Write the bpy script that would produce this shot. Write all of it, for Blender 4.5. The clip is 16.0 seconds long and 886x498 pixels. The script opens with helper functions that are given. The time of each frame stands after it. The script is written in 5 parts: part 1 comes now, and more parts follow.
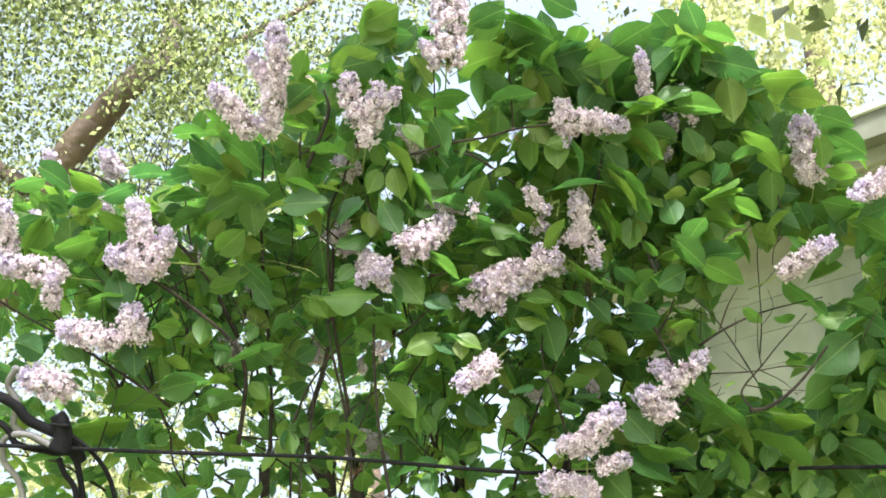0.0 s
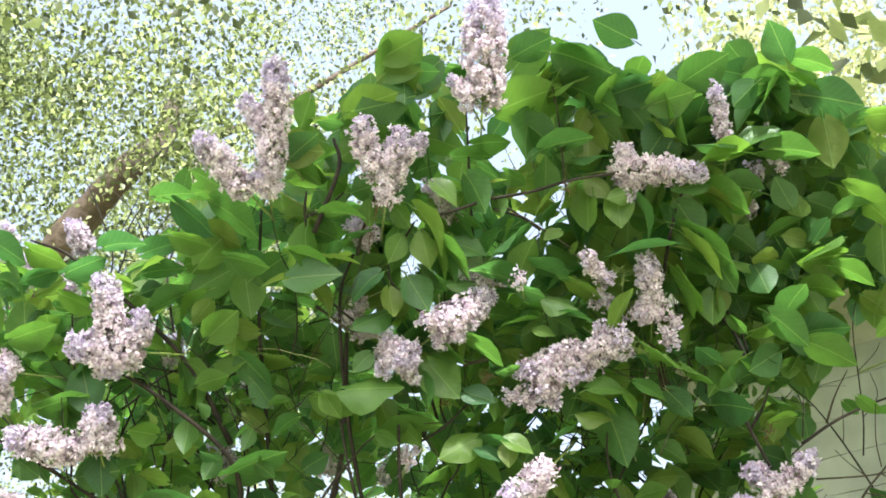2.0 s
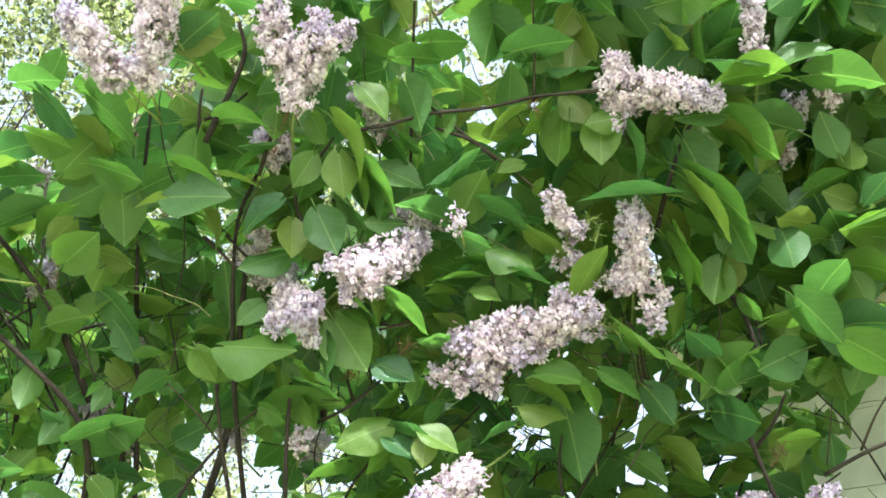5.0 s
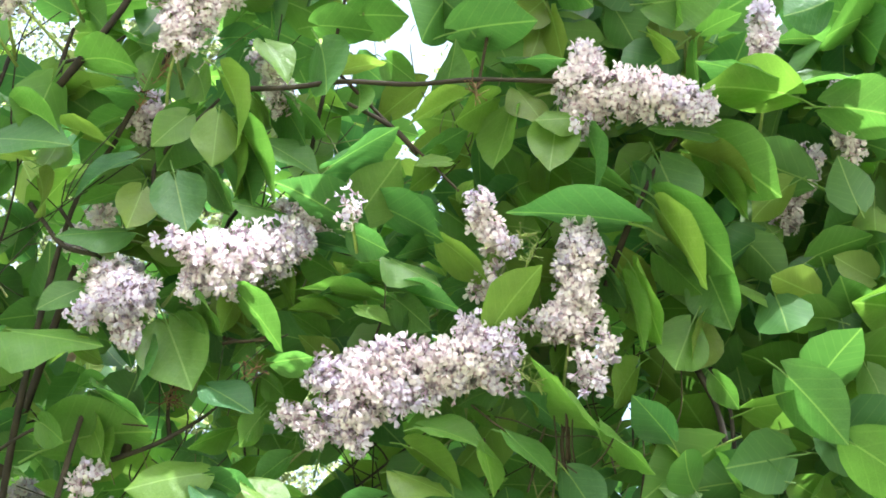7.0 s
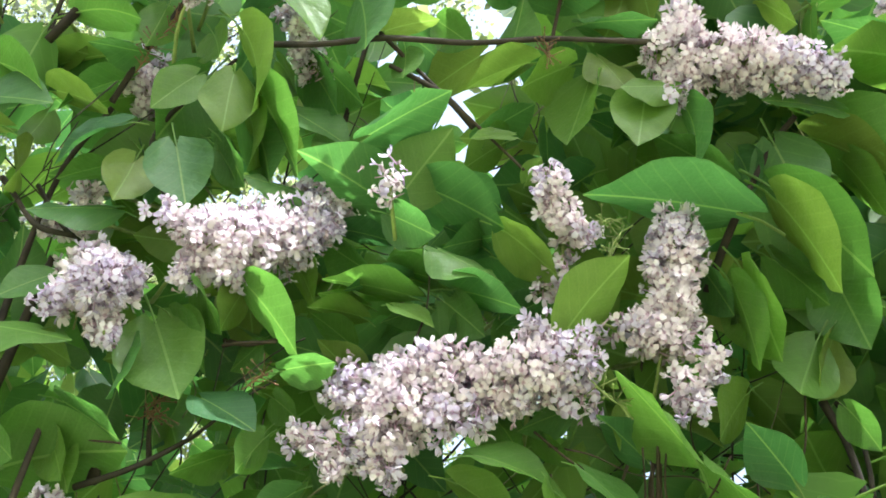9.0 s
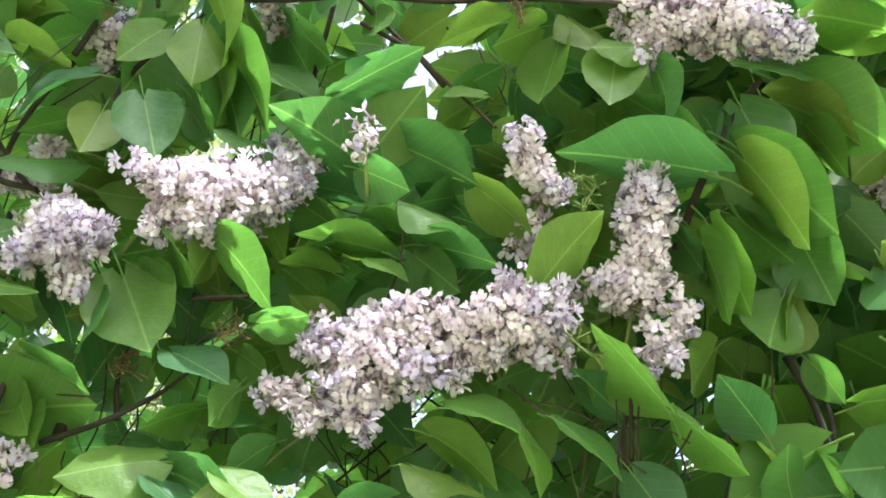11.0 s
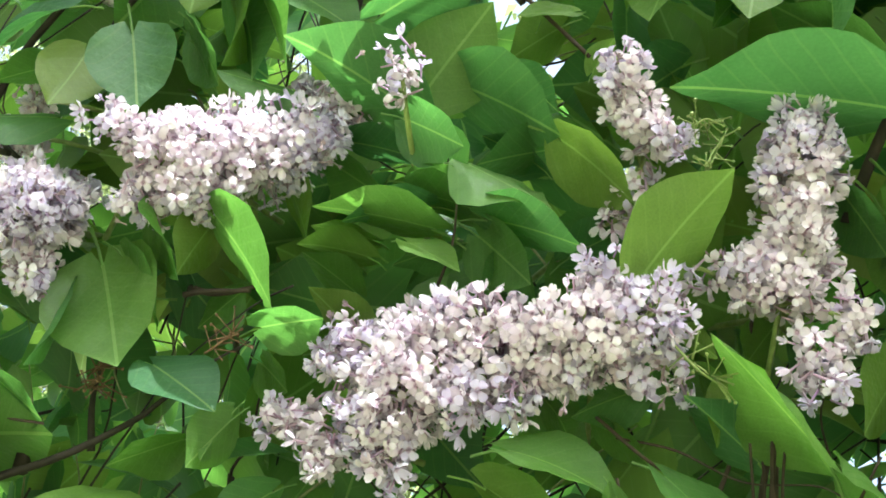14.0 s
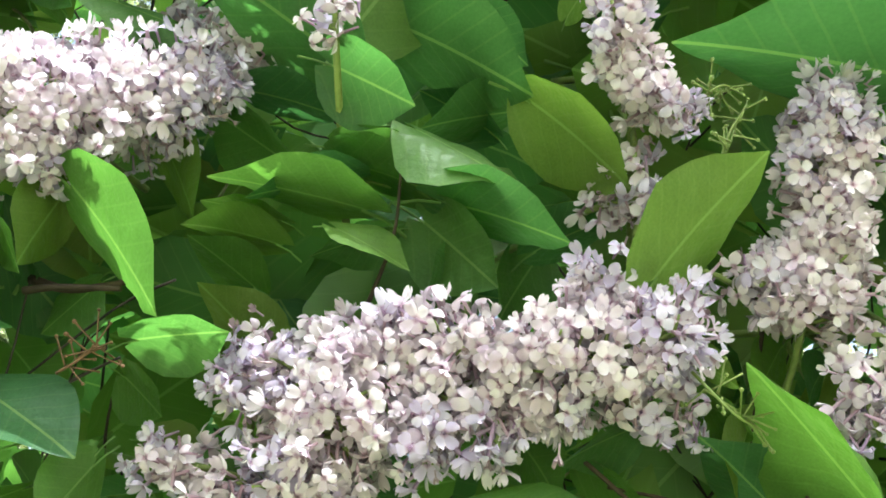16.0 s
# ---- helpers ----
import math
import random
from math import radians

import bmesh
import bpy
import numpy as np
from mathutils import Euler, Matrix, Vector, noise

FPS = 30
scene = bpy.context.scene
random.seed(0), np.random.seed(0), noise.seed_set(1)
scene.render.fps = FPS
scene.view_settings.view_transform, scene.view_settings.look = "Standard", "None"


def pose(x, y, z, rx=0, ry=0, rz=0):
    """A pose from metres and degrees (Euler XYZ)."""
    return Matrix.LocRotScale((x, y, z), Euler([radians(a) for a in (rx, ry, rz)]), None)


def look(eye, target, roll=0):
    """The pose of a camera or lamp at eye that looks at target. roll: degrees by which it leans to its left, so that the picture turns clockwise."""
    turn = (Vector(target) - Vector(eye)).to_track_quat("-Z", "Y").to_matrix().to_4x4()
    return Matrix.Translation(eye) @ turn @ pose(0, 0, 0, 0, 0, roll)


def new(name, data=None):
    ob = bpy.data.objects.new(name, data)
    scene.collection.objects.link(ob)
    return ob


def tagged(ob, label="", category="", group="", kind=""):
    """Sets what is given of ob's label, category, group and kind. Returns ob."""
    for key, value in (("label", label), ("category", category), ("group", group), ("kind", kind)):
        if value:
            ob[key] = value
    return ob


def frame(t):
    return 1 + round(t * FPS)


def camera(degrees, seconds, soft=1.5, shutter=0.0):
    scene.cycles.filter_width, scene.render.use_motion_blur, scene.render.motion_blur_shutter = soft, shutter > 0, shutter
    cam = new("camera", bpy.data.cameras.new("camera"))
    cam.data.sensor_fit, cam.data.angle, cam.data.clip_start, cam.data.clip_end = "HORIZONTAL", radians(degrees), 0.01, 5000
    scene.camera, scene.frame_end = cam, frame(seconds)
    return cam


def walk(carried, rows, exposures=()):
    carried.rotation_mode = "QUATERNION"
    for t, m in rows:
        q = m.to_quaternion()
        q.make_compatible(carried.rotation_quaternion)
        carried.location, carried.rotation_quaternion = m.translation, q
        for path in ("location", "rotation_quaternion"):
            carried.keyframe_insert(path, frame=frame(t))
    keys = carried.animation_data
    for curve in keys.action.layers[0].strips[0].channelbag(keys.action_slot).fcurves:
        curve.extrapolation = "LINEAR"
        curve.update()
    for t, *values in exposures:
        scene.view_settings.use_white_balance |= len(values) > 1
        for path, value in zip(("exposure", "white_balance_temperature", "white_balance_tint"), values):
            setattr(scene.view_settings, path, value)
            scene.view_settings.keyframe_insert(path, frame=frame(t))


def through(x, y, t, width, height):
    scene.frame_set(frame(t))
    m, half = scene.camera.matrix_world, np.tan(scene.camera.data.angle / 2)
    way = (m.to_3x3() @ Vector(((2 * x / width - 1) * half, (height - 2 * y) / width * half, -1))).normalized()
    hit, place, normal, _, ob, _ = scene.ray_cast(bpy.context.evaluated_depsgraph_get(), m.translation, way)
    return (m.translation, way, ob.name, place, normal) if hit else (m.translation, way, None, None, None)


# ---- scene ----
cam = camera(42, 16.0, soft=1.75)
PATH = [
    (0, look((0, -0, 1.6), (0.003, 0.927, 1.974), -1.25)),
    (0.5, look((-0.006, 0.077, 1.543), (0.001, 0.984, 1.964), -1.63)),
    (1, look((-0.008, 0.201, 1.609), (-0, 1.106, 2.035), -1.62)),
    (1.5, look((-0.038, 0.285, 1.67), (-0.031, 1.19, 2.096), -2.36)),
    (2, look((-0.046, 0.351, 1.718), (-0.045, 1.243, 2.169), -2.31)),
    (2.5, look((-0.037, 0.414, 1.763), (-0.048, 1.303, 2.22), -1.77)),
    (3, look((-0.007, 0.473, 1.812), (-0.019, 1.371, 2.251), -1.13)),
    (3.5, look((0.031, 0.528, 1.86), (0.006, 1.438, 2.276), -0.10)),
    (4, look((0.073, 0.593, 1.882), (0.034, 1.505, 2.29), 0.38)),
    (6.5, look((0.239, 0.99, 1.803), (0.092, 1.81, 2.356), 14.51)),
    (7, look((0.245, 1.121, 1.806), (0.122, 1.877, 2.448), 16.20)),
    (7.5, look((0.204, 1.24, 1.778), (0.093, 1.911, 2.512), 18.48)),
    (8, look((0.199, 1.277, 1.811), (0.073, 1.954, 2.536), 19.78)),
    (8.5, look((0.216, 1.291, 1.849), (0.057, 1.999, 2.537), 20.75)),
    (9, look((0.218, 1.313, 1.864), (0.053, 2.004, 2.568), 21.07)),
    (11.5, look((0.186, 1.33, 1.836), (0.094, 2.024, 2.55), 17.43)),
    (12, look((0.183, 1.332, 1.834), (0.088, 2.038, 2.535), 16.89)),
    (12.5, look((0.187, 1.355, 1.871), (0.064, 2.066, 2.563), 19.04)),
    (13, look((0.186, 1.395, 1.922), (0.041, 2.111, 2.604), 19.96)),
    (13.5, look((0.183, 1.422, 1.945), (0.021, 2.142, 2.62), 20.39)),
    (14, look((0.227, 1.456, 2.002), (-0.027, 2.180, 2.644), 24.93)),
    (14.5, look((0.194, 1.46, 1.998), (0, 2.173, 2.672), 22.97)),
    (15, look((0.171, 1.479, 2.001), (0.028, 2.178, 2.702), 20.62)),
    (15.5, look((0.161, 1.494, 2.066), (0.036, 2.251, 2.707), 19.86)),
    (16, look((0.142, 1.533, 2.077), (0.075, 2.285, 2.732), 17.10)),
]
walk(cam, PATH, [(0, 2.12, 6150, 7), (3.5, 1.94, 6080, 4), (6.5, 2.66, 5900, 3), (7.5, 2.45, 5860, 3), (9, 2.33, 5860, 3), (12, 2.39, 5800, 4), (14, 2.34, 5810, 0), (16, 2.24, 5820, -2)])
# ---- world, sun, exposure ----
SUN_HEIGHT, SUN_TURN = radians(55), radians(170)   # above the horizon; clockwise from +y
world = bpy.data.worlds.new("sky")
scene.world = world
world.use_nodes = True
wn = world.node_tree.nodes
sky = wn.new("ShaderNodeTexSky")
sky.sky_type = "NISHITA"
sky.sun_disc = False
sky.sun_elevation, sky.sun_rotation = SUN_HEIGHT, SUN_TURN
sky.air_density, sky.dust_density, sky.ozone_density = 1.0, 10.0, 1.6
wn["Background"].inputs["Strength"].default_value = 0.15
haze = wn.new("ShaderNodeHueSaturation")   # a hazy, whitish sky
haze.inputs["Saturation"].default_value = 0.6
world.node_tree.links.new(sky.outputs["Color"], haze.inputs["Color"])
world.node_tree.links.new(haze.outputs["Color"], wn["Background"].inputs["Color"])

sun_data = bpy.data.lights.new("sun", "SUN")
sun_data.energy, sun_data.angle, sun_data.color = 2.8, radians(0.6), (1.0, 0.95, 0.95)
sun = new("sun", sun_data)
sun_way = Vector((math.sin(SUN_TURN) * math.cos(SUN_HEIGHT), math.cos(SUN_TURN) * math.cos(SUN_HEIGHT), math.sin(SUN_HEIGHT)))
sun.matrix_world = look(sun_way * 30, (0, 0, 0))


# ---- materials ----
def material(name):
    m = bpy.data.materials.new(name)
    m.use_nodes = True
    nodes, links = m.node_tree.nodes, m.node_tree.links
    return m, nodes, links, nodes["Principled BSDF"], nodes["Material Output"]


def ramp(nodes, stops):
    r = nodes.new("ShaderNodeValToRGB")
    while len(r.color_ramp.elements) < len(stops):
        r.color_ramp.elements.new(0.5)
    for e, (at, colour) in zip(r.color_ramp.elements, stops):
        e.position, e.color = at, (*colour, 1)
    return r


def calc(nodes, links, op, a, b=None, c=None):
    n = nodes.new("ShaderNodeMath")
    n.operation = op
    for k, v in enumerate((a, b, c)):
        if v is None:
            continue
        if isinstance(v, (int, float)):
            n.inputs[k].default_value = v
        else:
            links.new(v, n.inputs[k])
    return n.outputs[0]


def blend(nodes, links, kind, fac, a, b):
    n = nodes.new("ShaderNodeMix")
    n.data_type, n.blend_type = "RGBA", kind
    for socket, v in ((n.inputs[0], fac), (n.inputs[6], a), (n.inputs[7], b)):
        if isinstance(v, (int, float)):
            socket.default_value = v
        elif isinstance(v, tuple):
            socket.default_value = (*v, 1)
        else:
            links.new(v, socket)
    return n.outputs[2]


def chance(nodes, links):
    """A number of its own for each separate object and each loose piece of a joined mesh."""
    info, geo = nodes.new("ShaderNodeObjectInfo"), nodes.new("ShaderNodeNewGeometry")
    return calc(nodes, links, "FRACT", calc(nodes, links, "ADD", info.outputs["Random"], geo.outputs["Random Per Island"]))


def noise_tex(nodes, links, scale, detail=3.0, where="Object"):
    co, n = nodes.new("ShaderNodeTexCoord"), nodes.new("ShaderNodeTexNoise")
    n.inputs["Scale"].default_value, n.inputs["Detail"].default_value = scale, detail
    links.new(co.outputs[where], n.inputs["Vector"])
    return n.outputs["Fac"]


def relief(nodes, links, shader, height, strength, distance=0.002):
    b = nodes.new("ShaderNodeBump")
    b.inputs["Strength"].default_value, b.inputs["Distance"].default_value = strength, distance
    links.new(height, b.inputs["Height"])
    links.new(b.outputs["Normal"], shader.inputs["Normal"])


def leaf_material(name, stops, through=(1.02, 1.2, 0.7), rough=0.42, veins=True):
    m, n, l, bsdf, out = material(name)
    pick = chance(n, l)
    tint = ramp(n, stops)
    l.new(pick, tint.inputs["Fac"])
    colour = tint.outputs["Color"]
    mottle = ramp(n, [(0.3, (0.78, 0.8, 0.72)), (0.7, (1.1, 1.08, 1.05))])
    both = calc(n, l, "ADD", calc(n, l, "MULTIPLY", noise_tex(n, l, 60.0), 0.5), calc(n, l, "MULTIPLY", noise_tex(n, l, 4.0, 2.0), 0.5))
    l.new(both, mottle.inputs["Fac"])
    colour = blend(n, l, "MULTIPLY", 1.0, colour, mottle.outputs["Color"])
    if veins:
        uv, sep = n.new("ShaderNodeUVMap"), n.new("ShaderNodeSeparateXYZ")
        l.new(uv.outputs["UV"], sep.inputs[0])
        side = calc(n, l, "ABSOLUTE", calc(n, l, "SUBTRACT", sep.outputs["X"], 0.5))
        mid = calc(n, l, "LESS_THAN", side, 0.014)
        run = calc(n, l, "FRACT", calc(n, l, "MULTIPLY", calc(n, l, "SUBTRACT", sep.outputs["Y"], calc(n, l, "MULTIPLY", side, 0.75)), 7.0))
        rib = calc(n, l, "LESS_THAN", calc(n, l, "ABSOLUTE", calc(n, l, "SUBTRACT", run, 0.5)), 0.055)
        vein = calc(n, l, "MAXIMUM", mid, calc(n, l, "MULTIPLY", rib, 0.16))
        colour = blend(n, l, "MIX", calc(n, l, "MULTIPLY", vein, 0.45), colour, (0.3, 0.42, 0.14))
        quilt = calc(n, l, "ADD", calc(n, l, "MULTIPLY", vein, -1.0), calc(n, l, "MULTIPLY", noise_tex(n, l, 9.0, 4.0), 2.2))
        relief(n, l, bsdf, quilt, 0.35, 0.002)
        gloss = calc(n, l, "ADD", calc(n, l, "MULTIPLY", noise_tex(n, l, 5.0), 0.35), rough - 0.16)
        l.new(gloss, bsdf.inputs["Roughness"])
    l.new(colour, bsdf.inputs["Base Color"])
    if not veins:
        bsdf.inputs["Roughness"].default_value = rough
    bsdf.inputs["Specular IOR Level"].default_value = 0.5
    glow, mix = n.new("ShaderNodeBsdfTranslucent"), n.new("ShaderNodeMixShader")
    warm = blend(n, l, "MULTIPLY", 1.0, colour, through)
    l.new(warm, glow.inputs["Color"])
    mix.inputs["Fac"].default_value = 0.6
    l.new(bsdf.outputs[0], mix.inputs[1])
    l.new(glow.outputs[0], mix.inputs[2])
    l.new(mix.outputs[0], out.inputs["Surface"])
    return m


LEAF = leaf_material("lilac_leaf", [(0.0, (0.06, 0.147, 0.06)), (0.25, (0.082, 0.18, 0.056)), (0.6, (0.112, 0.217, 0.048)), (0.85, (0.144, 0.243, 0.047)), (1.0, (0.175, 0.226, 0.056))])
# wide per-leaf spread puts sun flecks and shade into the leaf colour
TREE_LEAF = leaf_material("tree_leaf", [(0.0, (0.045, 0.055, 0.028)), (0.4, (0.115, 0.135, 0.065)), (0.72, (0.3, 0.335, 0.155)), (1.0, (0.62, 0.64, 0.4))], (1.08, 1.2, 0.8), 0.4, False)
# leaf tones raised towards white: the strong sunlight is put into the colour
SUNLIT_LEAF = leaf_material("sunlit_tree_leaf", [(0.0, (0.12, 0.14, 0.06)), (0.3, (0.3, 0.31, 0.16)), (0.7, (0.5, 0.5, 0.3)), (1.0, (0.65, 0.64, 0.46))], (1.05, 1.1, 0.8), 0.5, False)


def petal_material(name, stops):
    m, n, l, bsdf, out = material(name)
    pick = chance(n, l)
    tint = ramp(n, stops)
    l.new(pick, tint.inputs["Fac"])
    uv, sep = n.new("ShaderNodeUVMap"), n.new("ShaderNodeSeparateXYZ")
    l.new(uv.outputs["UV"], sep.inputs[0])
    throat = ramp(n, [(0.0, (0.52, 0.36, 0.44)), (0.1, (0.76, 0.62, 0.7)), (0.24, (1.0, 1.0, 1.0)), (1.0, (1.0, 0.98, 1.0))])
    l.new(sep.outputs["Y"], throat.inputs["Fac"])
    colour = blend(n, l, "MULTIPLY", 1.0, tint.outputs["Color"], throat.outputs["Color"])
    l.new(colour, bsdf.inputs["Base Color"])
    bsdf.inputs["Roughness"].default_value = 0.55
    relief(n, l, bsdf, noise_tex(n, l, 900.0), 0.25, 0.0006)
    glow, mix = n.new("ShaderNodeBsdfTranslucent"), n.new("ShaderNodeMixShader")
    l.new(colour, glow.inputs["Color"])
    mix.inputs["Fac"].default_value = 0.48
    l.new(bsdf.outputs[0], mix.inputs[1])
    l.new(glow.outputs[0], mix.inputs[2])
    l.new(mix.outputs[0], out.inputs["Surface"])
    return m


PETAL = petal_material("lilac_petal", [(0.0, (0.58, 0.47, 0.56)), (0.3, (0.69, 0.6, 0.675)), (0.75, (0.76, 0.68, 0.745)), (1.0, (0.82, 0.76, 0.81))])
YOUNG_PETAL = petal_material("young_lilac_petal", [(0.0, (0.5, 0.42, 0.6)), (0.5, (0.62, 0.55, 0.7)), (1.0, (0.72, 0.67, 0.77))])


def plain(name, low, high, scale, rough, bump=0.4, distance=0.003, metal=0.0, stretch=None):
    m, n, l, bsdf, out = material(name)
    fac = noise_tex(n, l, scale, 5.0)
    big = noise_tex(n, l, scale * 0.13, 2.0)
    both = calc(n, l, "ADD", calc(n, l, "MULTIPLY", fac, 0.6), calc(n, l, "MULTIPLY", big, 0.4))
    r = ramp(n, [(0.32, low), (0.68, high)])
    l.new(both, r.inputs["Fac"])
    l.new(r.outputs["Color"], bsdf.inputs["Base Color"])
    bsdf.inputs["Roughness"].default_value, bsdf.inputs["Metallic"].default_value = rough, metal
    relief(n, l, bsdf, fac, bump, distance)
    return m


BARK = plain("lilac_bark", (0.01, 0.008, 0.007), (0.042, 0.032, 0.025), 90.0, 0.9)
TWIG = plain("young_twig", (0.016, 0.011, 0.008), (0.055, 0.038, 0.025), 150.0, 0.8)
for wood in (BARK, TWIG):
    wood.node_tree.nodes["Principled BSDF"].inputs["Specular IOR Level"].default_value = 0.25
SPRIG = plain("green_sprig", (0.1, 0.14, 0.03), (0.25, 0.3, 0.09), 200.0, 0.6)
TREE_BARK = plain("tree_bark", (0.03, 0.022, 0.017), (0.11, 0.078, 0.055), 14.0, 0.9, 0.9, 0.03)
RUBBER = plain("black_cable_sheath", (0.003, 0.003, 0.004), (0.009, 0.009, 0.01), 60.0, 0.85, 0.2)
RUBBER.node_tree.nodes["Principled BSDF"].inputs["Specular IOR Level"].default_value = 0.15
GREY_SHEATH = plain("weathered_grey_sheath", (0.06, 0.058, 0.06), (0.16, 0.15, 0.15), 50.0, 0.6, 0.2)
# cloudy variation: greenish streaks, with the wall's reflections put into the colour
PANEL = plain("pale_wall_paint", (0.1, 0.11, 0.08), (0.28, 0.295, 0.235), 3.0, 0.32, 0.15)
CREAM = plain("grey_olive_trim_paint", (0.17, 0.17, 0.13), (0.27, 0.27, 0.21), 9.0, 0.5, 0.15)
OLIVE = plain("olive_gutter_paint", (0.1, 0.105, 0.08), (0.17, 0.175, 0.135), 12.0, 0.45, 0.1)
SIDING = plain("tan_siding_paint", (0.28, 0.18, 0.07), (0.4, 0.27, 0.11), 18.0, 0.6, 0.3)
WHITE = plain("white_trim_paint", (0.7, 0.7, 0.68), (0.82, 0.82, 0.8), 10.0, 0.45, 0.1)
SHINGLE = plain("roof_shingle", (0.1, 0.1, 0.09), (0.24, 0.23, 0.21), 60.0, 0.9, 0.6, 0.005)
GRASS = plain("lawn_grass", (0.12, 0.14, 0.06), (0.26, 0.28, 0.13), 30.0, 0.9, 0.8, 0.02)
HUSK = plain("mauve_calyx", (0.16, 0.1, 0.13), (0.4, 0.3, 0.35), 160.0, 0.8)
STALK = plain("green_stalk", (0.07, 0.085, 0.022), (0.2, 0.2, 0.07), 180.0, 0.6)
STALE = plain("withered_bloom", (0.06, 0.03, 0.015), (0.16, 0.085, 0.04), 120.0, 0.9)


# ---- builders ----
def as_object(name, bm, mat):
    me = bpy.data.meshes.new(name)
    bm.to_mesh(me)
    bm.free()
    me.materials.append(mat)
    return new(name, me)


def under(ob, parent, label=""):
    ob.parent = parent
    ob.matrix_parent_inverse = parent.matrix_world.inverted()
    return tagged(ob, label)


def part(name, bm, mat, parent, label=""):
    return under(as_object(name, bm, mat), parent, label)


def base(name, at, label, category, group="", kind=""):
    ob = new(name)
    ob.empty_display_size = 0.1
    ob.matrix_world = Matrix.Translation(at)
    return tagged(ob, label, category, group, kind)


def box(bm, low, high, m=Matrix.Identity(4), bevel=0.0):
    low, high = Vector(low), Vector(high)
    made = bmesh.ops.create_cube(bm, size=1.0, matrix=m @ Matrix.Translation((low + high) / 2) @ Matrix.Diagonal((*(high - low), 1)))
    if bevel:
        edges = list({e for v in made["verts"] for e in v.link_edges})
        bmesh.ops.bevel(bm, geom=edges, offset=bevel, segments=2, affect="EDGES", profile=0.5)


def flow(points, steps=6):
    """A smooth line through the points."""
    pts = [Vector(p) for p in points]
    ends = [pts[0] * 2 - pts[1]] + pts + [pts[-1] * 2 - pts[-2]]
    line = []
    for k in range(1, len(ends) - 2):
        p0, p1, p2, p3 = ends[k - 1 : k + 3]
        for s in range(steps):
            t = s / steps
            line.append(0.5 * (2 * p1 + (p2 - p0) * t + (2 * p0 - 5 * p1 + 4 * p2 - p3) * t * t + (3 * p1 - p0 - 3 * p2 + p3) * t**3))
    return line + [pts[-1]]


def tube(bm, points, r0, r1, sides=7, steps=6, knots=0.0):
    line = flow(points, steps)
    side = (line[1] - line[0]).orthogonal().normalized()
    rings = []
    for k, p in enumerate(line):
        ahead = (line[min(k + 1, len(line) - 1)] - line[max(k - 1, 0)]).normalized()
        side = (side - ahead * side.dot(ahead)).normalized()
        other = ahead.cross(side)
        r = (r0 + (r1 - r0) * k / (len(line) - 1)) * (1 + knots * noise.noise(p * 23))
        rings.append([bm.verts.new(p + (side * math.cos(a) + other * math.sin(a)) * r) for a in (2 * math.pi * s / sides for s in range(sides))])
    for a, b in zip(rings, rings[1:]):
        for s in range(sides):
            bm.faces.new((a[s], a[(s + 1) % sides], b[(s + 1) % sides], b[s])).smooth = True
    bm.faces.new(rings[0][::-1])
    bm.faces.new(rings[-1])


class Shape:
    """Corners, faces and texture places of a small piece, to be laid down many times."""

    def __init__(self):
        self.verts, self.faces, self.uvs = [], [], []

    def grid(self, rows, uvs):
        start, wide = len(self.verts), len(rows[0])
        for row, uv in zip(rows, uvs):
            self.verts += row
            self.uvs += uv
        for r in range(len(rows) - 1):
            for c in range(wide - 1):
                k = start + r * wide + c
                self.faces.append((k, k + 1, k + wide + 1, k + wide))

    def mesh(self, name, mat):
        return laid(name, [(self, Matrix.Identity(4))], mat)


def laid(name, pieces, mat):
    """One mesh of many shapes, each at its own pose."""
    verts, faces, uvs, start = [], [], [], 0
    for shape, m in pieces:
        a = np.array(m)
        v = np.array(shape.verts) @ a[:3, :3].T + a[:3, 3]
        verts.append(v)
        faces += [tuple(k + start for k in f) for f in shape.faces]
        uvs += [shape.uvs[k] for f in shape.faces for k in f]
        start += len(v)
    me = bpy.data.meshes.new(name)
    me.from_pydata(np.concatenate(verts).tolist(), [], faces)
    layer = me.uv_layers.new(name="UVMap")
    layer.data.foreach_set("uv", np.array(uvs, dtype=np.float32).ravel())
    me.polygons.foreach_set("use_smooth", [True] * len(me.polygons))
    me.materials.append(mat)
    me.update()
    return me


OUTLINE = ((0.0, 0.14), (0.03, 0.36), (0.09, 0.62), (0.18, 0.85), (0.29, 0.98), (0.4, 1.0), (0.52, 0.93), (0.64, 0.78), (0.75, 0.59), (0.85, 0.37), (0.93, 0.18), (1.0, 0.01))


